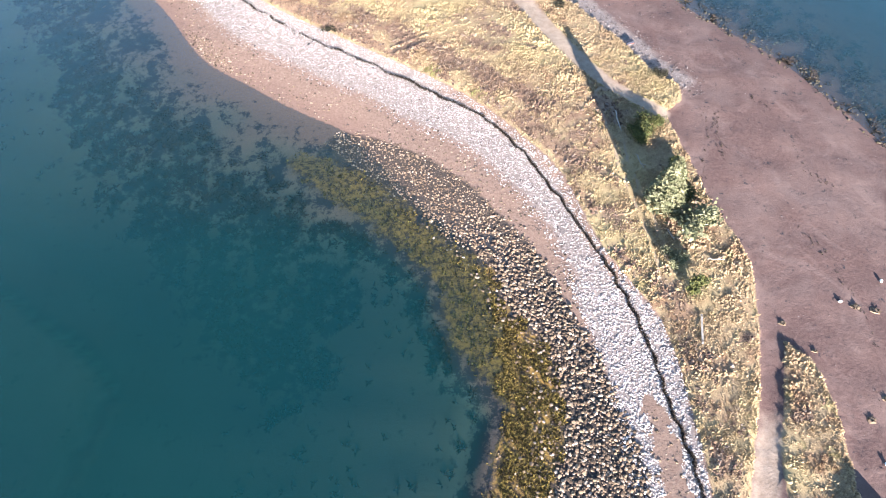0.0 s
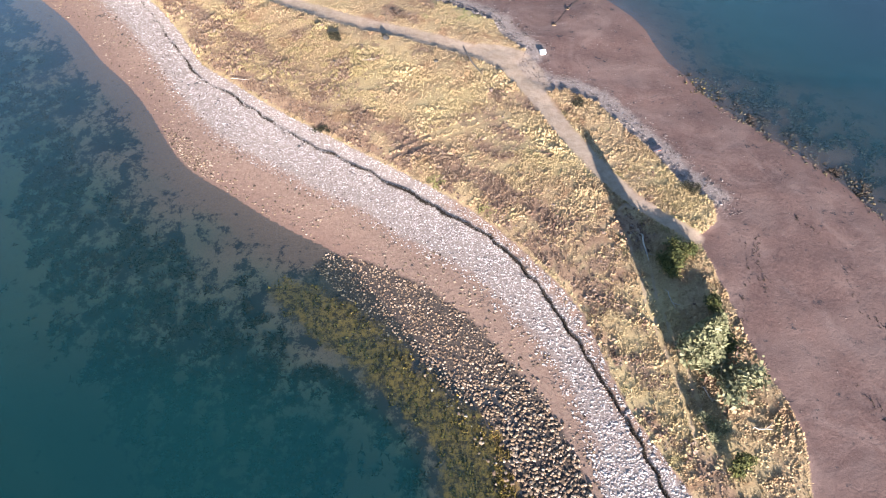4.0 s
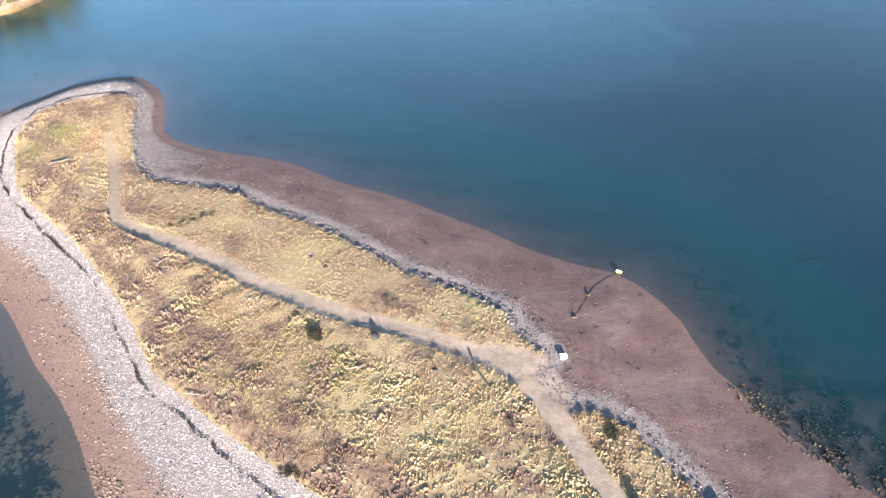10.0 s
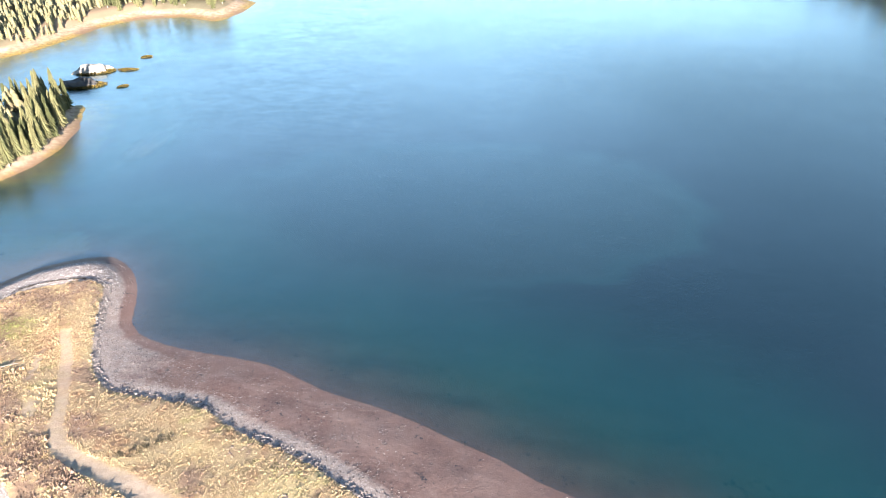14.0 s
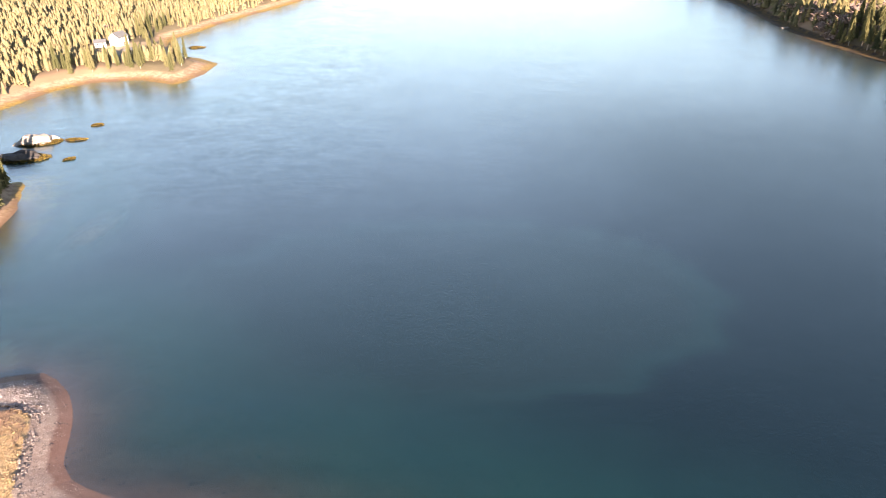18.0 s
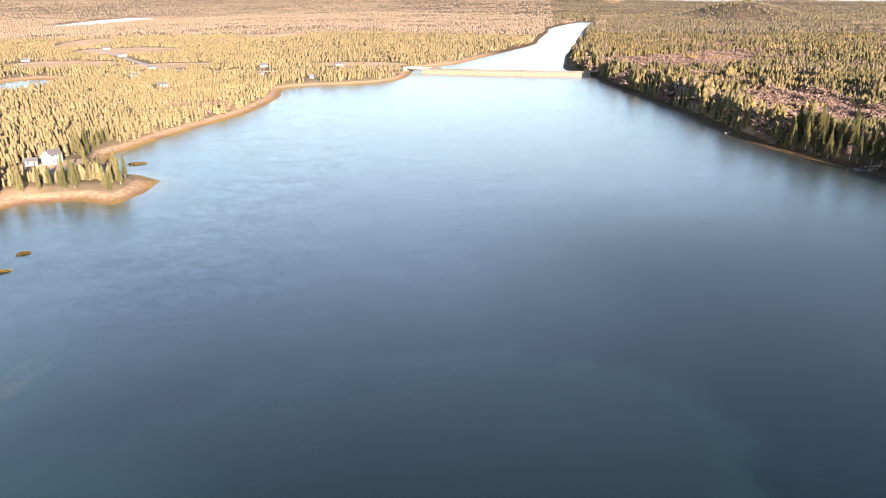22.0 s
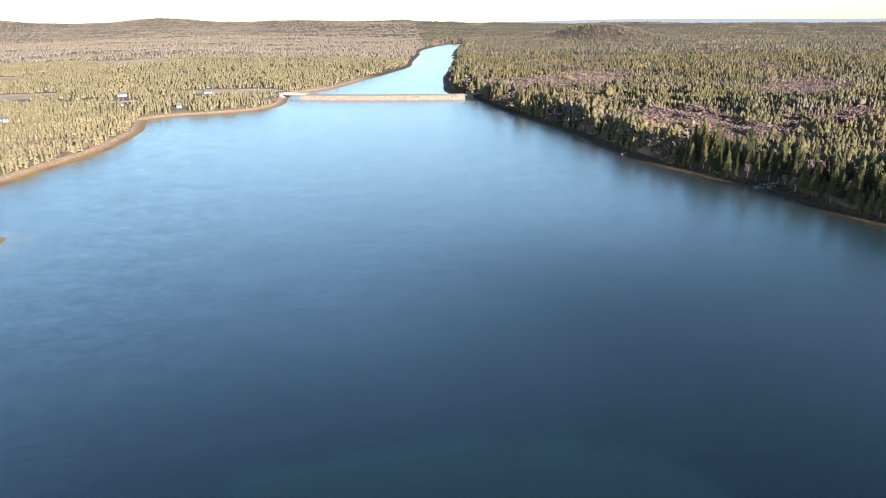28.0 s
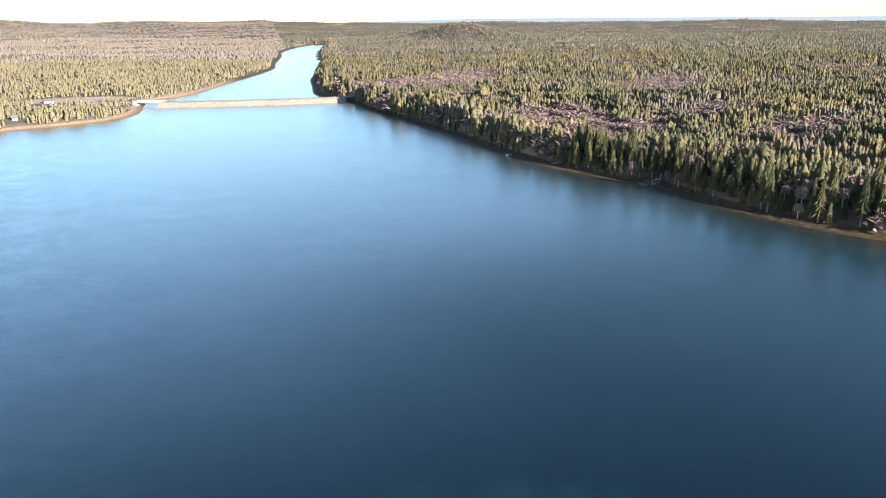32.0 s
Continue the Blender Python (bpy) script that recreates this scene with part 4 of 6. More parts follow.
fresh = np.zeros(len(x), bool)
for cx, cy, r in LUSH_SPOTS:
    fresh |= np.hypot(x - cx, y - cy) + 1.5 * rumple(x, y, 5, 77) < r * (0.45 + 0.75 * RNG.rand(len(x)))
fresh &= ~rusty & ~green
tussocks("pale_tussocks", m & fresh, 9000, M_LUSH, "yellow-green tussocks in the middle of the meadow")
tussocks("grass_tussocks", m & ~rusty & ~green & ~fresh, 32000, M_STRAW, "rounded tussocks of dry straw-coloured grass")
tussocks("weed_tussocks", m & rusty & ~green, 18000, M_RUSTY, "low rounded clumps of rusty dead weeds")
meadow("dry_grass", m & ~rusty & ~green, 52000, 3, M_STRAW, "tall dry straw-coloured grass on the spit")
meadow("rusty_weeds", m & rusty & ~green, 16000, 3, M_RUSTY, "rusty brown dead weeds among the dry grass")
meadow("green_grass", m & green, 3000, 4, M_GREENGRASS, "yellow-green grass at the meadow's edge")

m = (s["cobble"] > 0.12) & (s["grass"] < 0.4) & (s["edge"] > 3)
foot = line_distance(x, y, COBBLE_FOOT)
west = (depth_in(x, y, COBBLES) > -0.4) & (RNG.rand(len(x)) < 0.16 + 0.12 * foot + 0.5 * (y < 48))
keep = np.flatnonzero(m & west)[:46000]
grown("beach_cobbles", [pebble(RNG) for k in range(8)], x[keep], y[keep], s["h"][keep], (0.15 + 0.26 * RNG.rand(len(keep)) ** 3) * np.interp(y[keep], (50, 90), (1, 0.78)), M_STONE,
      "bleached pale cobbles heaped along the beach", "cobbles")
keep = np.flatnonzero(m & ~west & (RNG.rand(len(x)) < 0.45))[:14000]
grown("grey_cobbles", [pebble(RNG) for k in range(6)], x[keep], y[keep], s["h"][keep], 0.10 + 0.2 * RNG.rand(len(keep)) ** 3, M_PEBBLE,
      "grey-pink cobbles along the foot of the grass bank", "cobbles")

keep = np.flatnonzero((s["grass"] < 0.2) & (s["west"] < 0.5) & (s["edge"] > 0.4) & (RNG.rand(len(x)) < 0.5 * np.where((y < 100) & (x > 24), 0.15 * (rumple(x, y, 11, 79) > 0.3), np.where(x > -8, 0.4, 1.0)) * (0.35 + 0.65 * step(x, 8, -20)) * np.clip(0.5 + rumple(x, y, 7, 23), 0.12, 1)))[:24000]
grown("beach_pebbles", [pebble(RNG) for k in range(6)], x[keep], y[keep], s["h"][keep], 0.07 + 0.17 * RNG.rand(len(keep)) ** 3, M_PEBBLE,
      "pinkish-grey pebbles scattered over the mudflat", "pebbles")

rim = depth_in(x, y, GRASS)
keep = np.flatnonzero((s["west"] < 0.5) & (rim < 0.1) & (rim > -1.3) & (y > 82) & (s["path"] < 0.15) & (depth_in(x, y, PLAZA) < -1.5) & (RNG.rand(len(x)) < np.where(y < 113, 0.25, 0.75) * np.clip(0.55 + 0.6 * rumple(x, y, 9, 36), 0.05, 1)))[:2600]
grown("bank_stones", [boulder(RNG, 0.35) for k in range(4)], x[keep], y[keep], s["h"][keep], 0.14 + 0.3 * RNG.rand(len(keep)) ** 2, M_BANK,
      "dark stones along the foot of the eroded grass bank", "stones")

west_side = depth_in(x, y, WEST_SIDE) > 0
stony = np.flatnonzero((s["rock"] > 0.15) & (s["rock"] + 0.3 * rumple(x, y, 4, 24) + 0.2 * rumple(x, y, 1.6, 34) > 0.4) & (s["edge"] > -4) & (RNG.rand(len(x)) < np.where(s["gold"] > 0.4, 0.12, 0.62)))[:9000]
spot = np.exp(-((x + 40.5) / 5.5) ** 2 - ((y - 94.6 + 0.85 * (x + 40.5)) / 2.2) ** 2)
loose = np.flatnonzero((s["grass"] < 0.1) & (s["cobble"] < 0.5) & (s["edge"] > 0.1) & west_side & (RNG.rand(len(x)) < 0.10 + 0.08 * rumple(x, y, 9, 55) + 0.9 * spot))[:8500]
grown("shore_rocks", [boulder(RNG, 0.35) for k in range(9)], x[stony], y[stony], s["h"][stony] - 0.04, (0.24 + 0.36 * RNG.rand(len(stony)) ** 2) * np.interp(y[stony], (45, 62), (1, 0.62)), M_DARKSTONE,
      "tan and pinkish rocks packed along the low tide line", "rocks")
keep, size = loose, 0.13 + 0.32 * RNG.rand(len(loose)) ** 3
grown("tidal_rocks", [pebble(RNG) for k in range(9)], x[keep], y[keep], s["h"][keep], size, M_DARKSTONE,
      "small tan and dark stones strewn over the sand", "rocks")
keep = np.flatnonzero((s["grass"] < 0.1) & (s["west"] < 0.5) & (np.abs(s["edge"] + 4) < 5) & (x > 39) & (y < 114) & (RNG.rand(len(x)) < 0.25 * np.clip(0.5 + rumple(x, y, 8, 56), 0.05, 1)))[:1600]
grown("weedy_rocks", [boulder(RNG, 0.35) for k in range(5)], x[keep], y[keep], s["h"][keep], 0.15 + 0.4 * RNG.rand(len(keep)) ** 3, M_WEEDY,
      "dark weedy rocks awash at the mudflat's edge", "rocks")

keep = np.flatnonzero((s["gold"] > 0.35) & (s["gold"] + 0.45 * rumple(x, y, 6, 25) + 0.4 * rumple(x, y, 2.2, 30) > 0.7) & (s["edge"] < 8) & (s["edge"] > -22) & (RNG.rand(len(x)) < np.where((y < 54) & (x > 6.5), 1.0, 0.12)))[:17000]
more = np.flatnonzero((np.hypot((x - 42.2) / 3.6, (y - 109.5) / 4) < 1) & (s["edge"] < 1.5) & (s["edge"] > -3) & (RNG.rand(len(x)) < 0.12))[:30]
keep = np.concatenate([keep, more])
grown("rockweed", [tuft(RNG, 5) for k in range(6)], x[keep], y[keep], s["h"][keep],
      np.stack([0.35 + 0.55 * RNG.rand(len(keep)), 0.35 + 0.55 * RNG.rand(len(keep)), 0.14 + 0.14 * RNG.rand(len(keep))], 1), M_WEED,
      "yellow-brown rockweed covering tidal rocks", "seaweed")

clump = rumple(x, y, 4.2, 40) + 0.6 * rumple(x, y, 11, 41)
lee = np.flatnonzero((s["west"] < 0.5) & (x > 40) & (y < 116) & (s["edge"] < -0.5) & (s["edge"] > -13) & (clump > 0.35) & (RNG.rand(len(x)) < 0.35))[:700]
sea = np.flatnonzero((s["west"] > 0.5) & (s["h"] < -0.5) & (s["edge"] < -4) & (s["edge"] > -34) & (s["gold"] < 0.6) & (clump > 0.1) & (RNG.rand(len(x)) < 0.01 + 0.3 * (s["weed"] > 0.35)))[:6500]
keep = np.concatenate([lee, sea])
grown("dark_seaweed", [tuft(RNG, 6) for k in range(5)], x[keep], y[keep], s["h"][keep],
      np.stack([0.8 + 0.7 * RNG.rand(len(keep)), 0.8 + 0.7 * RNG.rand(len(keep)), 0.22 + 0.16 * RNG.rand(len(keep))], 1), M_WRACK,
      "dark clumps of seaweed under shallow water", "seaweed")
strand = []
for a in STRANDS:
    q = curve(a, 1)
    i = RNG.randint(0, len(q) - 1, 46)
    u = RNG.rand(46)[:, None]
    strand.append(q[i] * (1 - u) + q[i + 1] * u + RNG.normal(0, 0.6, (46, 2)) * RNG.rand(46)[:, None])
p = np.vstack(strand)
grown("strand_debris", [tuft(RNG, 5) for k in range(4)], p[:, 0], p[:, 1], survey(p[:, 0].copy(), p[:, 1].copy())["h"],
      np.stack([0.2 + 0.45 * RNG.rand(len(p)) ** 3] * 2 + [0.08 + 0.08 * RNG.rand(len(p))], 1), M_WRACK, "dark specks of dried seaweed on the mudflat", "seaweed")

k = RNG.randint(0, len(WRACK) - 1, 6200)
q = RNG.rand(6200)[:, None]
p = WRACK[k] * (1 - q) + WRACK[k + 1] * q + RNG.normal(0, 0.09, (6200, 2))
p = p[RNG.rand(6200) < np.where(p[:, 1] < 88, 0.9, np.clip(0.45 + 0.5 * rumple(p[:, 0], p[:, 1], 9, 74), 0.12, 0.9))]
wide = (0.22 + 0.26 * RNG.rand(len(p))) * np.where(p[:, 1] < 88, 1, 0.75)
p[:, 0] += 0.22 * rumple(p[:, 0], p[:, 1], 6.5, 26)
p[:, 1] += 0.22 * rumple(p[:, 0], p[:, 1], 7.1, 27)
grown("wrack_line", [tuft(RNG, 6) for k in range(4)], p[:, 0], p[:, 1], survey(p[:, 0], p[:, 1])["h"] + 0.1,
      np.stack([wide, wide, 0.12 + 0.09 * RNG.rand(len(p))], 1), M_WRACK,
      "dark line of dried seaweed along the cobbles", "seaweed")

# ---------------------------------------------------------------- woods
EYE_PLAN = (-10.0, 110.0)
KEPT_CLEAR = [((214, 315, 262, 480), 6, 20), ((-165, 226, -108, 300), 2, 9), ((-172, 392, -108, 520), 10, 18)]


def stand(r0, r1, gap, seed):
    """Places for trees in a fan of the mainland between two ranges."""
    r = np.random.RandomState(seed)
    n = int(0.5 * radians(106) * (r1 ** 2 - r0 ** 2) / gap ** 2)
    a = np.radians(r.uniform(-40, 66, n))
    d = np.sqrt(r.uniform(r0 ** 2, r1 ** 2, n))
    px, py = EYE_PLAN[0] + d * np.sin(a), EYE_PLAN[1] + d * np.cos(a)
    ok = (py > 225) & ((px < -108) | (px > 195) | (py > 380))
    px, py = px[ok], py[ok]
    g = survey(px, py)
    east = px - 0.25 * py > 0
    edge = np.where(east, 6.0, 8.0)
    edge = np.where((px < -108) & (py < 300), 4.0, edge)
    ok = (g["shore"] > edge) & (g["field"] < 0.4)
    for (x0, y0, x1, y1), lo, hi in KEPT_CLEAR:
        ok &= ~((px > x0) & (px < x1) & (py > y0) & (py < y1) & (g["shore"] < hi))
    ok &= (np.hypot(px + 160, py - 460) > 17) & (np.hypot(px + 151, py - 446) > 11)
    ok &= line_distance(px, py, np.array(ROAD_LINE, float)) > 10
    for fx, fy in FARMS:
        ok &= np.hypot(px - fx, (py - fy + 8) * 0.6) > 11
    return px[ok], py[ok], g["h"][ok], g["shore"][ok], r


def woods(name, r0, r1, gap, seed, tiers, points, wide, twigs, needles, smooth=True):
    px, py, pz, inland, r = stand(r0, r1, gap, seed)
    east = px - 0.25 * py > 0
    kind = rumple(px, py, 170, 31) + 0.5 * rumple(px, py, 45, 32) + 0.35 * r.normal(size=len(px))
    bare = kind > np.where(east, 0.5, 1.5)
    for patch in BARE_WOODS:
        bare |= depth_in(px, py, patch) > 9 * r.normal(size=len(px))
    larch = (kind < -1.3) & east
    fir = ~bare & ~larch
    tall = np.where(east, 12.0, 8.4) * (0.58 + 0.55 * r.rand(len(px)) ** 1.4 + np.where(east, 0.38, 0.22) * rumple(px, py, 48, 33))
    tall *= np.where(east, 0.60 + 0.44 * step(inland, 70, 15), 0.8) * np.interp(np.hypot(px, py), (500, 1500), (1.0, 0.8))
    tall = np.clip(tall, 3, 19)
    girth = tall * (0.34 + 0.22 * r.rand(len(px))) * wide * np.where(east, 1.15, 1.2)

    def sized(m, k=1.0, w=1.0):
        return np.stack([girth[m] * w, girth[m] * w, tall[m] * k], 1)

    # the west side takes the tones with sunlight put in
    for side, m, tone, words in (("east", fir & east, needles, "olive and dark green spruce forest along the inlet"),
                                 ("west", fir & ~east, M_FARWEST_HAZE if needles is M_FAR_HAZE else M_YOUNG_SUNLIT, "young spruce forest along the inlet, sunlight in its pale green")):
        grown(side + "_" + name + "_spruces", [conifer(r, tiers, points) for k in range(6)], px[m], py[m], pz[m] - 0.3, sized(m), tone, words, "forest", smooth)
    grown(name + "_bare_trees", [twiggy(r, twigs) for k in range(6)], px[bare], py[bare], pz[bare] - 0.5, sized(bare, 0.66, 1.9), M_BARE,
          "leafless grey-purple hardwoods among the spruces", "trees")
    grown(name + "_larches", [conifer(r, max(3, tiers - 1), points) for k in range(3)], px[larch], py[larch], pz[larch] - 0.3, sized(larch, 0.85), M_LARCH,
          "golden larches scattered in the woods", "trees", smooth)


woods("shore", 120, 470, 2.8, 41, 6, 7, 0.95, 60, M_SPRUCE)
woods("nearer", 470, 750, 3.2, 45, 3, 7, 1.05, 34, M_SPRUCE)
woods("middle", 750, 1400, 4.7, 42, 2, 6, 1.1, 18, M_SPRUCE)
woods("inland", 1400, 2600, 9.0, 43, 2, 4, 1.75, 8, M_FAR_HAZE)
woods("distant", 2600, 4600, 20, 44, 2, 4, 3.2, 6, M_FAR_HAZE)

# ---------------------------------------------------------------- causeway
def part(name, bm, material, parent, label=""):
    me = bpy.data.meshes.new(name)
    bm.to_mesh(me)
    bm.free()
    me.materials.append(material)
    ob = new(name, me)
    ob.parent = parent
    return tagged(ob, label)


def block(bm, size, at=(0, 0, 0), turn=0.0, bevel=0.0, taper=1.0, tilt=None):
    """A box with rounded edges, standing on at."""
    r = bmesh.ops.create_cube(bm, size=1)["verts"]
    for v in r:
        k = taper if v.co.z > 0 else 1
        v.co = Vector((v.co.x * size[0] * k, v.co.y * size[1] * k, (v.co.z + 0.5) * size[2]))
    if bevel:
        e = list({e for v in r for e in v.link_edges})
        r = [v for v in bmesh.ops.bevel(bm, geom=e, offset=bevel, segments=1, affect="EDGES")["verts"]] + [v for v in r if v.is_valid]
    r = list({v for v in r if v.is_valid})
    mat = Matrix.Translation(at) @ Matrix.Rotation(turn, 4, "Z")
    if tilt:
        mat = mat @ Euler(tilt).to_matrix().to_4x4()
    bmesh.ops.transform(bm, matrix=mat, verts=r)
    return bm


def causeway():
    line = curve(CAUSEWAY, 8)
    n = len(line)
    way = np.gradient(line, axis=0)
    way /= np.linalg.norm(way, axis=1)[:, None]
    side = np.stack([way[:, 1], -way[:, 0]], 1)
    profile = [(-13, -1.5), (-6.5, 3.6), (-4.2, 4.3), (4.2, 4.3), (6.5, 3.6), (13, -1.5)]
    r = np.random.RandomState(5)
    verts = np.array([[*(line[i] + side[i] * (w + r.normal(0, 0.25))), z + r.normal(0, 0.12)] for i in range(n) for w, z in profile])
    ob = fast_mesh("causeway", verts, sheet(len(profile), n), plain("riprap", (0.13, 0.105, 0.075), (0.27, 0.225, 0.165), 0.5, bump=0.3))
    tagged(ob, "rubble causeway with grassy banks across the inlet", "causeway", kind="structure")


causeway()


# ---------------------------------------------------------------- trees that stand singly
def height_at(x, y):
    """The ground's height, from the sheet itself."""
    i, j = int(np.searchsorted(GX, x)) - 1, int(np.searchsorted(GY, y)) - 1
    u, w = (x - GX[i]) / (GX[i + 1] - GX[i]), (y - GY[j]) / (GY[j + 1] - GY[j])
    g = GROUND_Z[j:j + 2, i:i + 2]
    return float((g[0, 0] * (1 - u) + g[0, 1] * u) * (1 - w) + (g[1, 0] * (1 - u) + g[1, 1] * u) * w)


def mesh_part(name, verts, faces, material, parent, label=""):
    ob = fast_mesh(name, np.asarray(verts, float), np.asarray(faces), material)
    ob.parent = parent
    return tagged(ob, label)


def tube(points, radii, sides=7):
    """A tapered round limb through a few places."""
    p = [Vector(q) for q in points]
    v, f = [], []
    for i, c in enumerate(p):
        d = (p[min(i + 1, len(p) - 1)] - p[max(i - 1, 0)]).normalized()
        a = d.orthogonal().normalized()
        b = d.cross(a)
        for j in range(sides):
            t = 6.2832 * j / sides
            v.append(tuple(c + (a * math.cos(t) + b * math.sin(t)) * radii[i]))
    for i in range(len(p) - 1):
        for j in range(sides):
            k, l = i * sides + j, i * sides + (j + 1) % sides
            f.append((k, l, l + sides, k + sides))
    for e in (0, len(p) - 1):
        v.append(tuple(p[e]))
        for j in range(sides):
            k, l = e * sides + j, e * sides + (j + 1) % sides
            f.append((k, l, len(v) - 1, len(v) - 1) if e else (l, k, len(v) - 1, len(v) - 1))
    return np.array(v), f


def tube_part(name, points, radii, material, parent, label="", sides=7):
    v, f = tube(points, radii, sides)
    bm = bmesh.new()
    vs = [bm.verts.new(q) for q in v]
    for q in f:
        q = list(dict.fromkeys(q))
        try:
            bm.faces.new([vs[i] for i in q])
        except ValueError:
            pass
    return part(name, bm, material, parent, label)


def spruce(seed, high, wide, low, needles=None, words="dark green spruce standing at the wooded shore"):
    """A spruce: tapered trunk and a crown of ragged drooping whorls."""
    r = np.random.RandomState(seed)
    base = new("spruce_tree")
    tube_part("trunk", [(0, 0, -0.5), (0.05, 0, high * 0.5), (0, 0.05, high * 0.97)], [0.026 * high * 0.8, 0.014 * high, 0.02], M_BARK, base)
    v, f = [], []
    tiers = 13
    for k in range(tiers):
        g = k / tiers
        z0 = high * (low + (1 - low) * g ** 0.92)
        reach = wide * (1 - g) ** 0.8 * r.uniform(0.8, 1.12) + 0.18
        n = 9
        top = len(v)
        v.append((0, 0, min(high, z0 + high * (1 - low) / tiers * 1.9)))
        spin = r.rand() * 6.28
        for j in range(n * 2):
            a = spin + 6.2832 * j / (n * 2)
            q = reach * (r.uniform(0.75, 1.2) if j % 2 else r.uniform(0.3, 0.55))
            v.append((q * math.cos(a), q * math.sin(a), z0 + (r.uniform(-0.03, 0.0) if j % 2 else 0.025) * high))
        f += [(top, top + 1 + j, top + 1 + (j + 1) % (2 * n)) for j in range(2 * n)]
    mesh_part("crown", v, f, needles or M_SPRUCE_ONE, base)
    return tagged(base, words, "tree", "spruces along the shore")


def hardwood(seed, high, wide):
    """A bare tree: forked grey trunk and a haze of twigs."""
    r = np.random.RandomState(seed)
    base = new("bare_tree")
    tube_part("trunk", [(0, 0, -0.4), (0.1, 0.05, high * 0.35), (0.25, 0, high * 0.75)], [0.2, 0.14, 0.04], M_PALEBARK, base)
    for k in range(4):
        a = k * 1.57 + r.rand()
        d = np.array((math.cos(a), math.sin(a)))
        tube_part("limb", [(0.1, 0.05, high * (0.32 + 0.08 * k)), (*(d * wide * 0.28), high * 0.62), (*(d * wide * 0.42), high * 0.88)], [0.09, 0.05, 0.02], M_PALEBARK, base, sides=5)
    v, f = twiggy(r, 480, 0.8, 0.42)
    mesh_part("twig_crown", v * (wide, wide, high) + (0, 0, high * 0.12), f, M_BARE, base)
    return tagged(base, "leafless grey hardwood with fine purple-brown twigs", "tree", "bare trees along the shore")


M_PALEBARK = plain("pale bark", (0.32, 0.29, 0.26), (0.46, 0.43, 0.39), 3)


def plant(models, places, rng, low=0.75, high=1.25):
    first = set()
    for k, (px, py) in enumerate(places):
        ob = models[k % len(models)]
        m = Matrix.Translation((px, py, height_at(px, py) - 0.15)) @ Matrix.Rotation(rng.rand() * 6.28, 4, "Z") @ Matrix.Scale(rng.uniform(low, high), 4)
        if ob.name in first:
            c = copy_thing(ob, m)
            c.matrix_basis = m
        else:
            ob.matrix_basis = m
            first.add(ob.name)


def row_places(box, near, far, gap, seed, cap):
    """Places along the wooded edge of a stretch of shore, no two closer than gap."""
    r = np.random.RandomState(seed)
    px, py = place_in(r, box, 6000)
    d = survey(px, py)["shore"]
    out = []
    for a, b, c in zip(px, py, d):
        if near < c < far and all((a - u) ** 2 + (b - w) ** 2 > gap * gap for u, w in out):
            out.append((a, b))
        if len(out) == cap:
            break
    return out


TREE_BOXES = [((214, 315, 262, 480), 6.5, 30), ((-185, 226, -108, 300), 5.5, 40), ((-172, 392, -108, 520), 13, 34)]
R2 = np.random.RandomState(12)
SPRUCES = [spruce(60, 14.5, 2.5, 0.16), spruce(61, 12.0, 2.2, 0.12), spruce(62, 16.5, 2.6, 0.22), spruce(63, 10.0, 2.0, 0.08)]
PALE_SPRUCE = "slender pale olive spruce at the tidal shore"
SPRUCES_LOW = [spruce(64, 8.5, 1.3, 0.06, M_YOUNG_ONE, PALE_SPRUCE), spruce(65, 10.5, 1.45, 0.1, M_YOUNG_ONE, PALE_SPRUCE), spruce(66, 7.0, 1.2, 0.04, M_YOUNG_ONE, PALE_SPRUCE)]
BARES = [hardwood(70, 9.0, 5.5), hardwood(71, 7.0, 5.0)]
east_row = row_places(TREE_BOXES[0][0], 6.0, 20, 3.3, 80, 140)
isle_row = row_places((-165, 226, -108, 300), 2.8, 9, 2.1, 81, 130)
west_row = [p for p in row_places(TREE_BOXES[2][0], 10, 19, 2.6, 82, 60) if math.hypot(p[0] + 156, p[1] - 460) > 19 and math.hypot(p[0] + 151, p[1] - 446) > 11]
spruce_row = [p for k, p in enumerate(east_row) if k % 6] + isle_row + west_row
plant(SPRUCES, [p for p in spruce_row if p[0] > 0], R2, 0.7, 1.2)
isle_row += [(-128, 284), (-131, 282.5), (-134.5, 285), (-126, 280), (-129, 278), (-137.5, 284), (-133, 278), (-125, 285.5), (-139, 280), (-123.5, 275), (-141, 285)]
plant(SPRUCES_LOW, isle_row + west_row, R2, 0.85, 1.3)
plant(BARES, [p for k, p in enumerate(east_row) if k % 6 == 0], R2)


# ---------------------------------------------------------------- shrubs on the spit
def leafy(seed, count, leaf):
    """A unit leafy crown, open and uneven, of small leaf blades."""
    r = np.random.RandomState(seed)
    knots = [np.array((*(r.normal(size=2) * 0.26), r.uniform(0.25, 0.8))) for k in range(9)]
    v, f = [], []
    for k in range(count):
        c = knots[r.randint(9)] + r.normal(size=3) * (0.13, 0.13, 0.12)
        c[2] = max(c[2], 0.03)
        u, w = r.normal(size=3) * leaf, r.normal(size=3) * leaf * 0.6
        b = len(v)
        v += [tuple(c - u), tuple(c + w), tuple(c + u), tuple(c - w)]
        f.append((b, b + 1, b + 2, b + 3))
    return np.array(v), np.array(f)


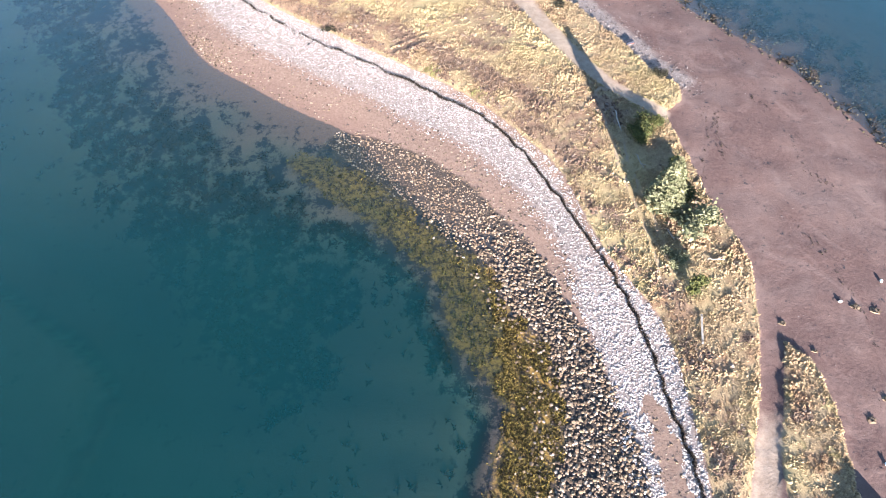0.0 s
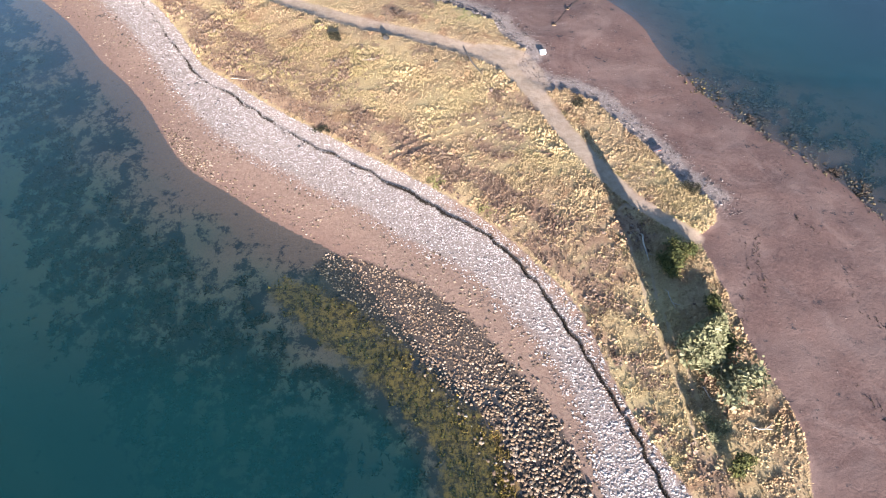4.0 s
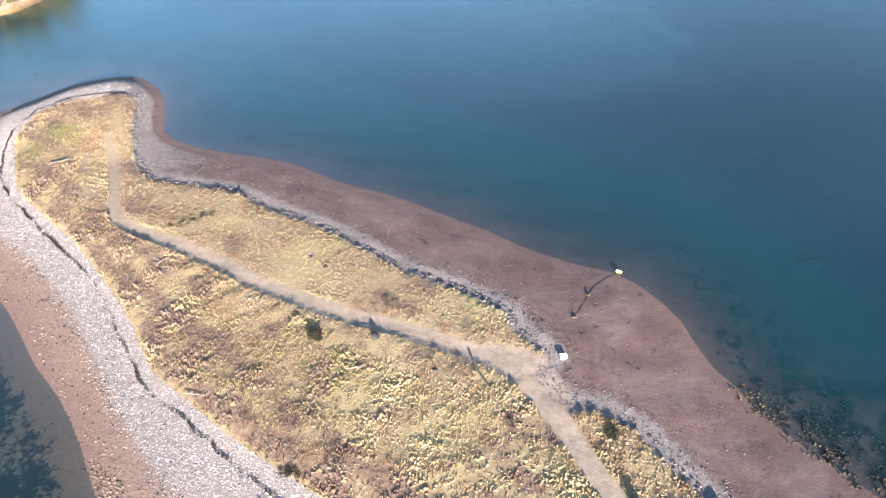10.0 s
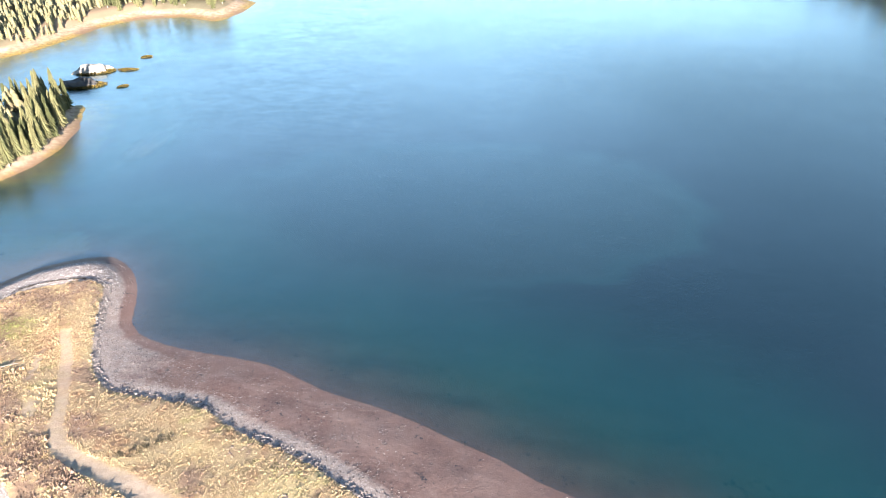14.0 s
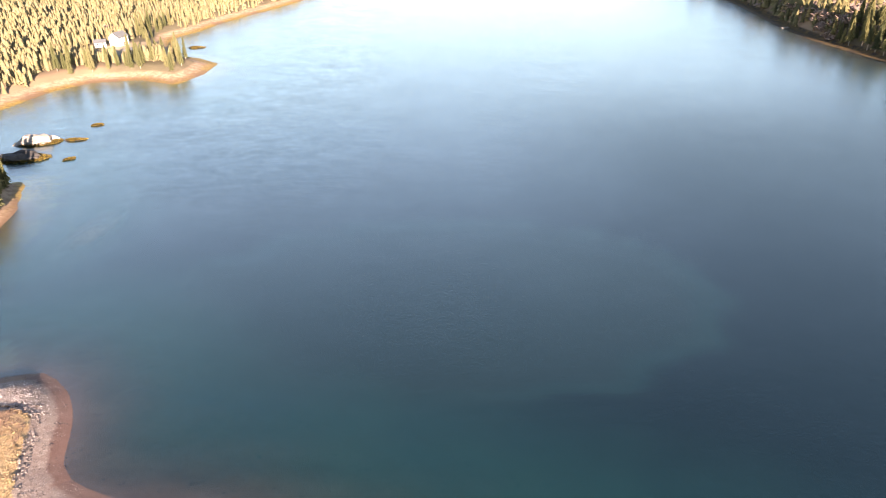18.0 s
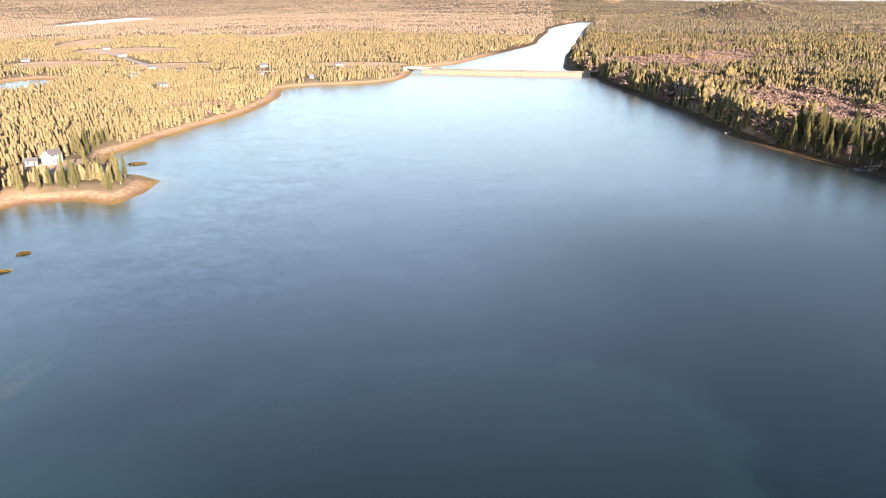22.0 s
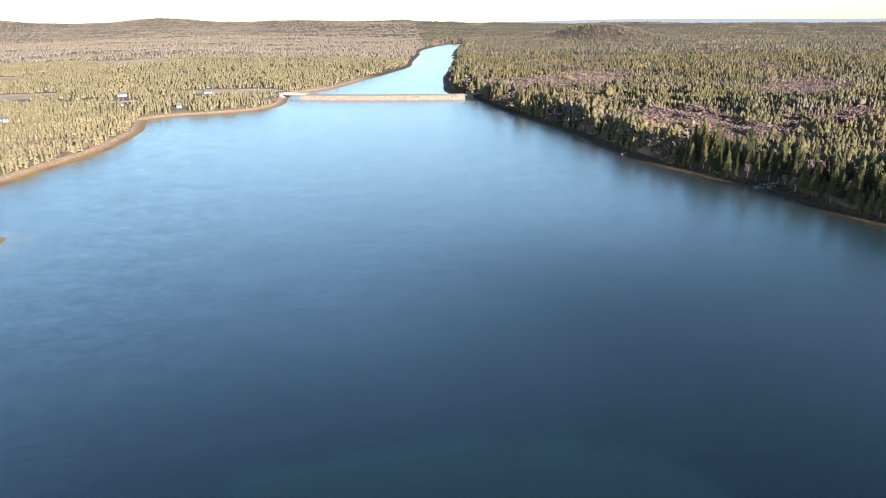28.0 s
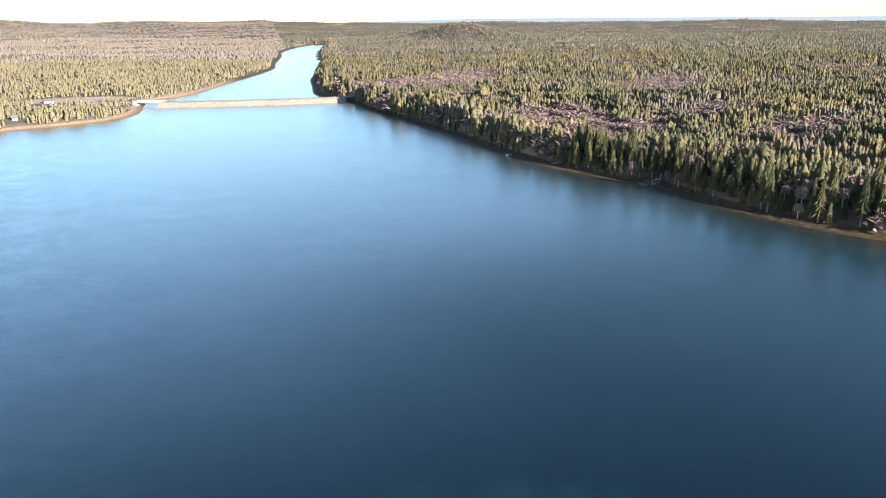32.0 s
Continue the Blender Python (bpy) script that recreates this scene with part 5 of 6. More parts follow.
def shrub(name, x, y, wide, high, material, label, category="shrub", seed=1, count=1100):
    base = new(name)
    base.matrix_basis = pose(x, y, height_at(x, y) - 0.05)
    for k in range(4):
        a = k * 1.6 + seed
        tube_part("stem", [(0.1 * math.cos(a), 0.1 * math.sin(a), 0), (wide * 0.14 * math.cos(a), wide * 0.14 * math.sin(a), high * 0.4),
                           (wide * 0.24 * math.cos(a), wide * 0.24 * math.sin(a), high * 0.72)], [0.06, 0.045, 0.02], M_BARK, base, sides=5)
    v, f = leafy(seed, int(count * 2.2), 0.034)
    mesh_part("foliage", v * (wide, wide, high), f, material, base)
    return tagged(base, label, category)


shrub("shrub", 31.8, 75.4, 3.4, 2.0, M_SHRUB, "green-yellow shrub beside the end of the footpath", seed=3)
shrub("shrub", 29.9, 73.2, 3.6, 2.4, M_SHRUB, "dark green shrub standing in shade by a driftwood log", seed=4)
shrub("shrub", 34.0, 62.0, 3.6, 3.2, M_SHRUB, "dense green shrub between two pale willows", seed=5)
shrub("shrub", 34.2, 66.5, 2.6, 1.6, M_SHRUB, "low green-yellow shrub at the edge of the mudflat", seed=6)
shrub("willow", 33.6, 56.6, 5.4, 4.2, M_PALE, "pale silvery willow bush on the narrow spit", seed=7, count=1800)
shrub("willow", 31.4, 50.4, 2.4, 2.2, M_PALE, "small pale willow bush in dry grass", seed=8)
shrub("shrub", 32.8, 46.4, 2.6, 3.4, M_SHRUB, "green shrub with a pale bare stem", seed=9)
shrub("shrub", -20.1, 119.8, 1.8, 0.8, M_DARKSHRUB, "solitary dark green shrub in the dry meadow", seed=10, count=1500)
# leafy clump added as the dark shadow of a low scarp
shrub("juniper", -19.6, 98.4, 1.9, 0.5, M_DARKSHRUB, "low dark clump for a scarp's shadow above the cobbles", seed=11, count=700)
# clumps added in a row as the dark line of a low bank
for jx, jy in ((-48.2, 144.8), (-46.8, 145.7), (-45.4, 146.7), (-43.9, 147.7), (-42.5, 148.6)):
    shrub("juniper", jx, jy, 1.7, 0.3, M_DARKSHRUB, "dark leafy strip for a low straight bank in the meadow", seed=int(-jx), count=180)
shrub("shrub", 8.1, 105.4, 1.6, 0.7, M_RUSTY, "low rusty brown bush beside the footpath", seed=21, count=300)
shrub("shrub", -9.4, 126.9, 2.4, 0.5, M_RUSTY, "low reddish-brown bush in pale straw", seed=22, count=300)
shrub("juniper", 35.6, 87.6, 2.2, 0.8, M_DARKSHRUB, "low green thicket above the pebble beach", seed=14, count=600)
shrub("juniper", 20.9, 105.0, 2.0, 0.5, M_DARKSHRUB, "low grey-green thicket above the pebble beach", seed=15, count=600)


def poplar():
    """The tall pointed tree of the spit: trunk, limbs and a narrow leafy crown."""
    base = new("poplar_tree")
    base.matrix_basis = pose(31.2, 60.2, height_at(31.2, 60.2) - 0.1)
    r = np.random.RandomState(31)
    high = 10.2
    tube_part("trunk", [(0, 0, 0), (0.1, 0, 4), (0, 0.1, high * 0.93)], [0.2, 0.14, 0.03], M_PALEBARK, base)
    v, f = [], []
    for k in range(7000):
        g = r.rand() ** 1.2
        a = r.rand() * 6.283
        q = 3.0 * (1 - g) ** 0.75 * math.sqrt(r.rand()) + 0.08
        c = np.array((q * math.cos(a), q * math.sin(a), 1.0 + g * (high - 1.0)))
        u, w = r.normal(size=3) * 0.15, r.normal(size=3) * 0.10
        b = len(v)
        v += [tuple(c - u), tuple(c + w), tuple(c + u), tuple(c - w)]
        f.append((b, b + 1, b + 2, b + 3))
    for k in range(6):
        a = k * 2.4
        z = 1.6 + k * 0.9
        tube_part("limb", [(0, 0, z), (0.7 * math.cos(a), 0.7 * math.sin(a), z + 0.9), (1.1 * math.cos(a), 1.1 * math.sin(a), z + 2.0)], [0.06, 0.04, 0.015], M_PALEBARK, base, sides=5)
    mesh_part("crown", v, f, M_PALE, base)
    tagged(base, "tall pale green pointed tree casting a long shadow", "tree")


poplar()


# ---------------------------------------------------------------- things lying on the spit
def driftlog(x0, y0, x1, y1, thick, material, label, fork=True, seed=1):
    thick *= 0.75
    r = np.random.RandomState(seed)
    cx, cy = (x0 + x1) / 2, (y0 + y1) / 2
    base = new("driftwood_log")
    base.matrix_basis = pose(cx, cy, height_at(cx, cy) + thick * 0.7)
    a, b = Vector((x0 - cx, y0 - cy, 0.12)), Vector((x1 - cx, y1 - cy, 0.18))
    q = [a.lerp(b, t) + Vector((*(r.normal(size=2) * 0.08), 0.05)) for t in (0, 0.3, 0.65, 1)]
    tube_part("stem", q, [thick, thick * 0.9, thick * 0.7, thick * 0.4], material, base)
    if fork:
        d = (b - a).normalized()
        n = Vector((-d.y, d.x, 0))
        tube_part("branch", [q[2], q[2] + d * 0.5 + n * 0.35 + Vector((0, 0, 0.2)), q[2] + d * 0.8 + n * 0.8 + Vector((0, 0, 0.3))], [thick * 0.5, thick * 0.4, thick * 0.2], material, base)
        tube_part("root", [q[0], q[0] - d * 0.3 - n * 0.35 + Vector((0, 0, 0.15))], [thick * 0.7, thick * 0.25], material, base)
    return tagged(base, label, "log")


driftlog(27.0, 78.4, 27.2, 74.2, 0.17, M_DRIFT, "bleached white driftwood log in the tree's shadow", seed=1)
driftlog(29.1, 69.2, 29.6, 66.8, 0.10, M_DRIFT, "bleached forked branch lying in shaded grass", seed=2)
driftlog(35.8, 51.0, 38.0, 50.8, 0.12, M_DRIFT, "bleached forked driftwood branch in dry grass", seed=3)
driftlog(31.2, 55.8, 31.9, 54.0, 0.10, M_DRIFT, "pale dead branch beside the willow", seed=4)
driftlog(-77.4, 162.4, -73.8, 163.6, 0.2, M_DARKWOOD, "dark driftwood log on sandy grass near the point", seed=5)
driftlog(-14.6, 114.0, -12.4, 114.4, 0.1, M_DRIFT, "thin pale log in the dry meadow", False, 6)
driftlog(-47.8, 134.6, -46.2, 136.2, 0.1, M_DRIFT, "thin pale log among rusty grass", False, 7)
driftlog(3.0, 116.0, 5.4, 110.6, 0.2, M_DARKWOOD, "long dark log edging the footpath", False, 8)
driftlog(-36.2, 109.9, -33.0, 109.5, 0.09, M_DRIFT, "bleached log at the top of the cobbles", False, 9)


def plank(x0, y0, x1, y1):
    base = new("weathered_plank")
    cx, cy = (x0 + x1) / 2, (y0 + y1) / 2
    base.matrix_basis = pose(cx, cy, height_at(cx, cy) + 0.28, 0, 0, math.degrees(math.atan2(y1 - y0, x1 - x0)))
    n = math.hypot(x1 - x0, y1 - y0)
    part("board", block(bmesh.new(), (n, 0.26, 0.09), bevel=0.012), M_DRIFT, base)
    for k in (-0.42, 0.42):
        part("cleat", block(bmesh.new(), (0.1, 0.34, 0.07), (n * k, 0, 0.09), bevel=0.01), M_DARKWOOD, base)
    tagged(base, "long weathered grey plank lying in dry grass", "plank")


plank(33.2, 42.5, 32.5, 38.3)


def tote(x, y, turn):
    base = new("fish_tote")
    base.matrix_basis = pose(x, y, height_at(x, y) - 0.02, 0, 0, turn)
    part("bin", block(bmesh.new(), (0.95, 0.72, 0.5), bevel=0.05, taper=1.06), M_WHITE, base)
    part("lid", block(bmesh.new(), (1.06, 0.82, 0.08), (0, 0, 0.504), bevel=0.03), M_WHITE, base)
    for k in (-1, 1):
        part("foot", block(bmesh.new(), (0.9, 0.12, 0.1), (0, 0.22 * k, -0.05)), M_WHITE, base)
    tagged(base, "white plastic fish tote standing on the mudflat", "box")


tote(15.9, 117.5, 10)


def crate(x, y, turn):
    """A dark boarded crate standing on red-painted skids."""
    base = new("wooden_crate")
    base.matrix_basis = pose(x, y, height_at(x, y) - 0.02, 0, 0, turn) @ Matrix.Scale(0.72, 4)
    for k in (-1, 1):
        part("skid", block(bmesh.new(), (2.1, 0.16, 0.14), (0, 0.5 * k, 0), bevel=0.015), M_RED, base)
        part("end_board", block(bmesh.new(), (0.05, 1.0, 0.56), (0.97 * k, 0, 0.142), bevel=0.01), M_NAVY, base)
        for i in range(3):
            part("side_board", block(bmesh.new(), (1.88, 0.045, 0.175), (0, 0.5 * k, 0.142 + 0.19 * i), bevel=0.008), M_NAVY, base)
    for k in range(6):
        part("slat", block(bmesh.new(), (1.98, 0.155, 0.035), (0, -0.44 + 0.176 * k, 0.714), bevel=0.006), M_NAVY, base)
    tagged(base, "dark navy boarded crate on red skids beside the grass", "crate")


M_NAVY = plain("dark navy boards", (0.012, 0.014, 0.024), (0.03, 0.034, 0.05), 3)
crate(31.8, 95.4, 24)


def mooring_float(x, y):
    base = new("mooring_float")
    base.matrix_basis = pose(x, y, max(0.0, height_at(x, y)) + 0.02, 0, 0, -25)
    part("body", block(bmesh.new(), (1.05, 0.5, 0.34), bevel=0.09), M_YELLOW, base)
    part("deck", block(bmesh.new(), (0.8, 0.36, 0.05), (0, 0, 0.33), bevel=0.015), M_WHITE, base)
    part("post", block(bmesh.new(), (0.07, 0.07, 0.28), (0.3, 0, 0.37), bevel=0.01), M_DARKWOOD, base)
    tagged(base, "yellow and white mooring float grounded at the water's edge", "float")


mooring_float(27.2, 136.8)


def chain():
    q = [(26.4, 136.0), (25.0, 135.0), (23.1, 133.4), (21.3, 130.6), (20.0, 128.2), (18.5, 125.6)]
    base = new("mooring_chain")
    base.matrix_basis = pose(q[3][0], q[3][1], 0)
    for a, b in zip(q, q[1:]):
        tube_part("length", [(a[0] - q[3][0], a[1] - q[3][1], height_at(*a) + 0.05), (b[0] - q[3][0], b[1] - q[3][1], height_at(*b) + 0.05)], [0.028, 0.028], M_ROPE, base, sides=5)
    tagged(base, "dark weedy mooring chain lying across the mud", "chain")


chain()


def mound(x, y, wide, label="dark mound of seaweed on the mudflat"):
    r = np.random.RandomState(int(x * 10) % 97)
    v, f = tuft(r, 26)
    base = new("seaweed_mound")
    base.matrix_basis = pose(x, y, height_at(x, y) - 0.02)
    b2, g2 = boulder(r, 0.3)
    mesh_part("stone", b2 * (wide * 1.1, wide * 0.8, 0.35), g2, M_DARKSTONE, base)
    mesh_part("fronds", v * (wide * 0.75, wide * 0.6, 0.34), f, M_WRACK, base)
    tagged(base, label, "seaweed")


for mx, my, mw in ((53.7, 43.9, 1.3), (56.2, 43.3, 1.5), (50.6, 28.7, 1.2), (21.3, 130.6, 0.8), (18.5, 125.6, 0.8), (53.2, 31.2, 1.0), (43.5, 41.5, 1.0), (46.5, 37.5, 0.8)):
    mound(mx, my, mw)


def marker(x, y):
    """A stub of timber with a pale pot buoy tied to it."""
    base = new("pot_buoy")
    base.matrix_basis = pose(x, y, height_at(x, y) - 0.02)
    bm = bmesh.new()
    bmesh.ops.create_uvsphere(bm, u_segments=10, v_segments=7, radius=0.2)
    for v in bm.verts:
        v.co = Vector((v.co.x * 1.5, v.co.y, v.co.z + 0.19)) * (1 if v.co.x < 0.1 else 0.92)
    part("float", bm, M_WHITE, base)
    tube_part("spindle", [(-0.5, 0, 0.19), (0.5, 0, 0.21)], [0.03, 0.03], M_DARKWOOD, base, sides=6)
    tube_part("rope", [(-0.5, 0, 0.19), (-0.8, 0.2, 0.06), (-0.7, 0.6, 0.05)], [0.025, 0.025, 0.025], M_ROPE, base, sides=5)
    tagged(base, "white pot buoy stranded on the mudflat", "buoy", "buoys on the mudflat")
    return base


first_buoy = marker(51.9, 44.6)
for bx, by in ((58.4, 47.8), (50.5, 23.4)):
    copy_thing(first_buoy, pose(bx, by, height_at(bx, by) - 0.02, 0, 0, 70))


def fire_ring(x, y, radius, material, label):
    r = np.random.RandomState(9)
    base = new("fire_ring")
    base.matrix_basis = pose(x, y, height_at(x, y))
    for k in range(11):
        a = 6.2832 * k / 11
        v, f = boulder(r)
        mesh_part("stone", v * (0.34, 0.3, 0.34) + (radius * math.cos(a), radius * math.sin(a), 0), f, material, base)
    v, f = boulder(r, 0.1)
    mesh_part("ash", v * (radius * 1.6, radius * 1.6, 0.1) - (0, 0, 0.0), f, M_DARKWOOD, base)
    tagged(base, label, "fire ring")


fire_ring(-23.5, 137.7, 0.65, M_PEBBLE, "ring of pale stones round an old fire in grass")
fire_ring(-20.6, 135.2, 0.6, M_DARKSTONE, "scorched fire pit of dark stones in dry grass")


def field_stone(x, y, size, label):
    r = np.random.RandomState(int(x * 7) % 89)
    v, f = boulder(r, 0.3)
    v[:, 2] += 0.1
    v2 = np.stack([v * s + o for s, o in (((size, size * 0.8, size * 0.8), (0, 0, 0)),)]).reshape(-1, 3)
    ob = fast_mesh("boulder", v2, f, M_ROCK)
    bev = bmesh.new()
    bev.from_mesh(ob.data)
    bmesh.ops.subdivide_edges(bev, edges=bev.edges[:], cuts=1, use_grid_fill=True, smooth=0.3)
    bev.to_mesh(ob.data)
    bev.free()
    ob.matrix_basis = pose(x, y, height_at(x, y) - 0.05, 0, 0, 20)
    tagged(ob, label, "boulder")


field_stone(-11.1, 119.8, 1.2, "grey boulder beside the footpath in dry grass")
field_stone(-2.3, 114.2, 0.8, "dark boulder half hidden in dry grass")
field_stone(-19.4, 113.9, 0.6, "low grey boulder in pale meadow grass")


# ---------------------------------------------------------------- ledges by the island
def ledge(name, x, y, a, b, high, turn, material, label, category, seed, skirt=True):
    r = np.random.RandomState(seed)
    bm = bmesh.new()
    bmesh.ops.create_icosphere(bm, subdivisions=3, radius=1)
    for v in bm.verts:
        k = 1 + 0.42 * noise.noise(v.co * 1.5 + Vector((seed, 0, 0))) + 0.22 * noise.noise(v.co * 4 + Vector((0, seed, 0)))
        v.co = Vector((v.co.x * a * k, v.co.y * b * k, v.co.z * high * k))
    base = new(name)
    base.matrix_basis = pose(x, y, -0.15, 0, 0, turn)
    part("top", bm, material, base)
    if skirt:
        n = 500
        g = r.rand(n) * 6.283
        q = r.uniform(0.86, 1.08, n) if high > 1 else np.sqrt(r.rand(n)) * (0.8 + 0.3 * np.sin(3 * g + seed))
        px, py = a * q * np.cos(g), b * q * np.sin(g)
        px += a * 0.25 * (r.rand(n) ** 2)
        v, f = tuft(r, 6)
        vv, ff = scatter(v, f, px, py, np.full(n, 0.15) + (1.05 - q) * high, np.stack([r.uniform(0.9, 1.6, n)] * 2 + [np.full(n, 0.4)], 1), r.rand(n) * 6.28)
        mesh_part("rockweed_skirt", vv, ff, M_WEED, base, "golden-brown rockweed")
    tagged(base, label, category)


ledge("rock_ledge", -134.5, 311.5, 6.8, 3.6, 2.6, 8, M_ROCK, "dark bare rock ledge off the wooded island", "rock", 3)
ledge("rock_ledge", -137.0, 327.0, 6.4, 3.2, 2.9, 12, M_LEDGE, "pale-topped rock ledge fringed with rockweed", "rock", 5)
ledge("weedy_ledge", -125.5, 329.6, 3.4, 1.1, 0.3, 5, M_ROCK, "flat golden rockweed ledge awash in the inlet", "rock", 7)
ledge("weedy_ledge", -124.5, 346.0, 1.7, 0.9, 0.25, 20, M_ROCK, "small golden rockweed ledge awash in the current", "rock", 9)
ledge("weedy_ledge", -119.0, 311.0, 1.6, 0.7, 0.2, 40, M_ROCK, "small weedy ledge barely above the water", "rock", 11)
ledge("weedy_ledge", -126.0, 476.0, 4.0, 2.4, 0.5, 0, M_ROCK, "flat golden rockweed ledge near the house cove", "rock", 13)


def rock_pile(x, y, spread, count, label):
    """Broken ledge: blocks of stone heaped at the water's edge."""
    r = np.random.RandomState(int(x) % 71)
    base = new("rock_pile")
    base.matrix_basis = pose(x, y, height_at(x, y))
    for k in range(count):
        q, a = spread * math.sqrt(r.rand()), r.rand() * 6.283
        px, py = q * math.cos(a), 0.45 * q * math.sin(a)
        v, f = boulder(r, 0.3)
        mesh_part("rock", v * r.uniform(1.0, 2.6, 3) * (1, 1, 0.7) + (px, py, height_at(x + px, y + py) - height_at(x, y) - 0.2), f, M_LEDGE, base)
    tagged(base, label, "rocks")


rock_pile(227.5, 421.5, 7.0, 26, "sunlit pale broken ledge under the spruces")
rock_pile(208.5, 519.0, 3.0, 9, "low broken rocks off the wooded shore")


# ---------------------------------------------------------------- houses, bridge and road
def house(x, y, long, deep, walls, roof, turn, label, windows=3, storeys=1, chimney=True):
    base = new("house")
    base.matrix_basis = pose(x, y, height_at(x, y) - 0.15, 0, 0, turn)
    part("wall", block(bmesh.new(), (long, deep, walls)), M_WHITE, base)
    bm = bmesh.new()
    e = 0.45
    for sgn in (-1, 1):
        q = [(-long / 2 - e, sgn * (deep / 2 + e), walls - 0.18), (long / 2 + e, sgn * (deep / 2 + e), walls - 0.18), (long / 2 + e, 0, walls + roof), (-long / 2 - e, 0, walls + roof)]
        lo = [bm.verts.new(p) for p in q]
        hi = [bm.verts.new((p[0], p[1], p[2] + 0.2)) for p in q]
        bm.faces.new(hi)
        bm.faces.new(lo[::-1])
        for i in range(4):
            bm.faces.new((lo[i], lo[(i + 1) % 4], hi[(i + 1) % 4], hi[i]))
    part("roof", bm, M_ROOF, base)
    for sgn in (-1, 1):
        bm = bmesh.new()
        a = [bm.verts.new((sgn * (long / 2 - 0.01), -deep / 2, walls)), bm.verts.new((sgn * (long / 2 - 0.01), deep / 2, walls)), bm.verts.new((sgn * (long / 2 - 0.01), 0, walls + roof))]
        b = [bm.verts.new((sgn * (long / 2 - 0.2), v.co.y, v.co.z)) for v in a]
        bm.faces.new(a)
        bm.faces.new(b)
        for i in range(3):
            bm.faces.new((a[i], a[(i + 1) % 3], b[(i + 1) % 3], b[i]))
        part("gable", bm, M_WHITE, base)
    for st in range(storeys):
        z = 0.9 + 2.6 * st
        for k in range(windows):
            wx0 = -long / 2 + long * (k + 0.5) / windows
            if st == 0 and k == windows // 2:
                d = part("door", block(bmesh.new(), (0.95, 0.07, 2.05), (wx0, -deep / 2 - 0.03, 0.15), bevel=0.01), M_DARKWOOD, base)
                continue
            for sgn in (-1, 1):
                w = part("window", block(bmesh.new(), (1.0, 0.08, 1.25), (wx0, sgn * (deep / 2 + 0.02), z), bevel=0.01), M_CONCRETE, base)
                part("pane", block(bmesh.new(), (0.82, 0.03, 1.07), (wx0, sgn * (deep / 2 + 0.065), z + 0.09)), M_GLASS, w)
    if chimney:
        part("chimney", block(bmesh.new(), (0.6, 0.6, 1.5), (long * 0.2, 0.0, walls + roof - 0.6), bevel=0.03), M_BRICK, base)
    return tagged(base, label, "house")


M_BRICK = plain("brick", (0.24, 0.10, 0.07), (0.33, 0.17, 0.12), 5)
house(-161, 466, 7.2, 5.6, 4.3, 2.2, 72, "white two-storey house with grey roof in a clearing", 3, 2)
house(-168.5, 461, 5.0, 4.0, 2.4, 1.2, 20, "white single-storey cottage beside the house", 2, 1, False)
house(-148, 445, 3.2, 2.8, 2.2, 0.9, 10, "small white garden shed on the lawn", 1, 1, False)
FARM_WORDS = [(13, 10, "white farmhouse beside a distant road"), (14, 30, "long white building beside a distant field"), (12, -10, "white house at the edge of a brown field"),
              (11, 15, "white house among young spruces"), (10, 40, "grey-roofed house among young spruces"), (12, 20, "white house behind the shore trees"),
              (13, 5, "pale roofed building near the road"), (7, 0, "small white shed above the shore"), (6, 10, "small white shed near the causeway"),
              (12, 12, "pale low building at the causeway's end"), (17, 0, "distant white church hall among trees")]
for (hx, hy), (hl, ht, hlab) in zip(FARMS, FARM_WORDS):
    house(hx, hy, hl * 0.62, hl * 0.42, 2.3, 1.7, ht, hlab, 3, 1, False)


# building out of view, added to cast the corner shadow on the spit
def shed(x, y):
    base = house(x, y, 5.2, 4.4, 2.5, 1.2, 62, "white timber shed out of view, added for its shadow", 2, 1, False)
    base.name = "shed"


shed(47.4, 9.0)


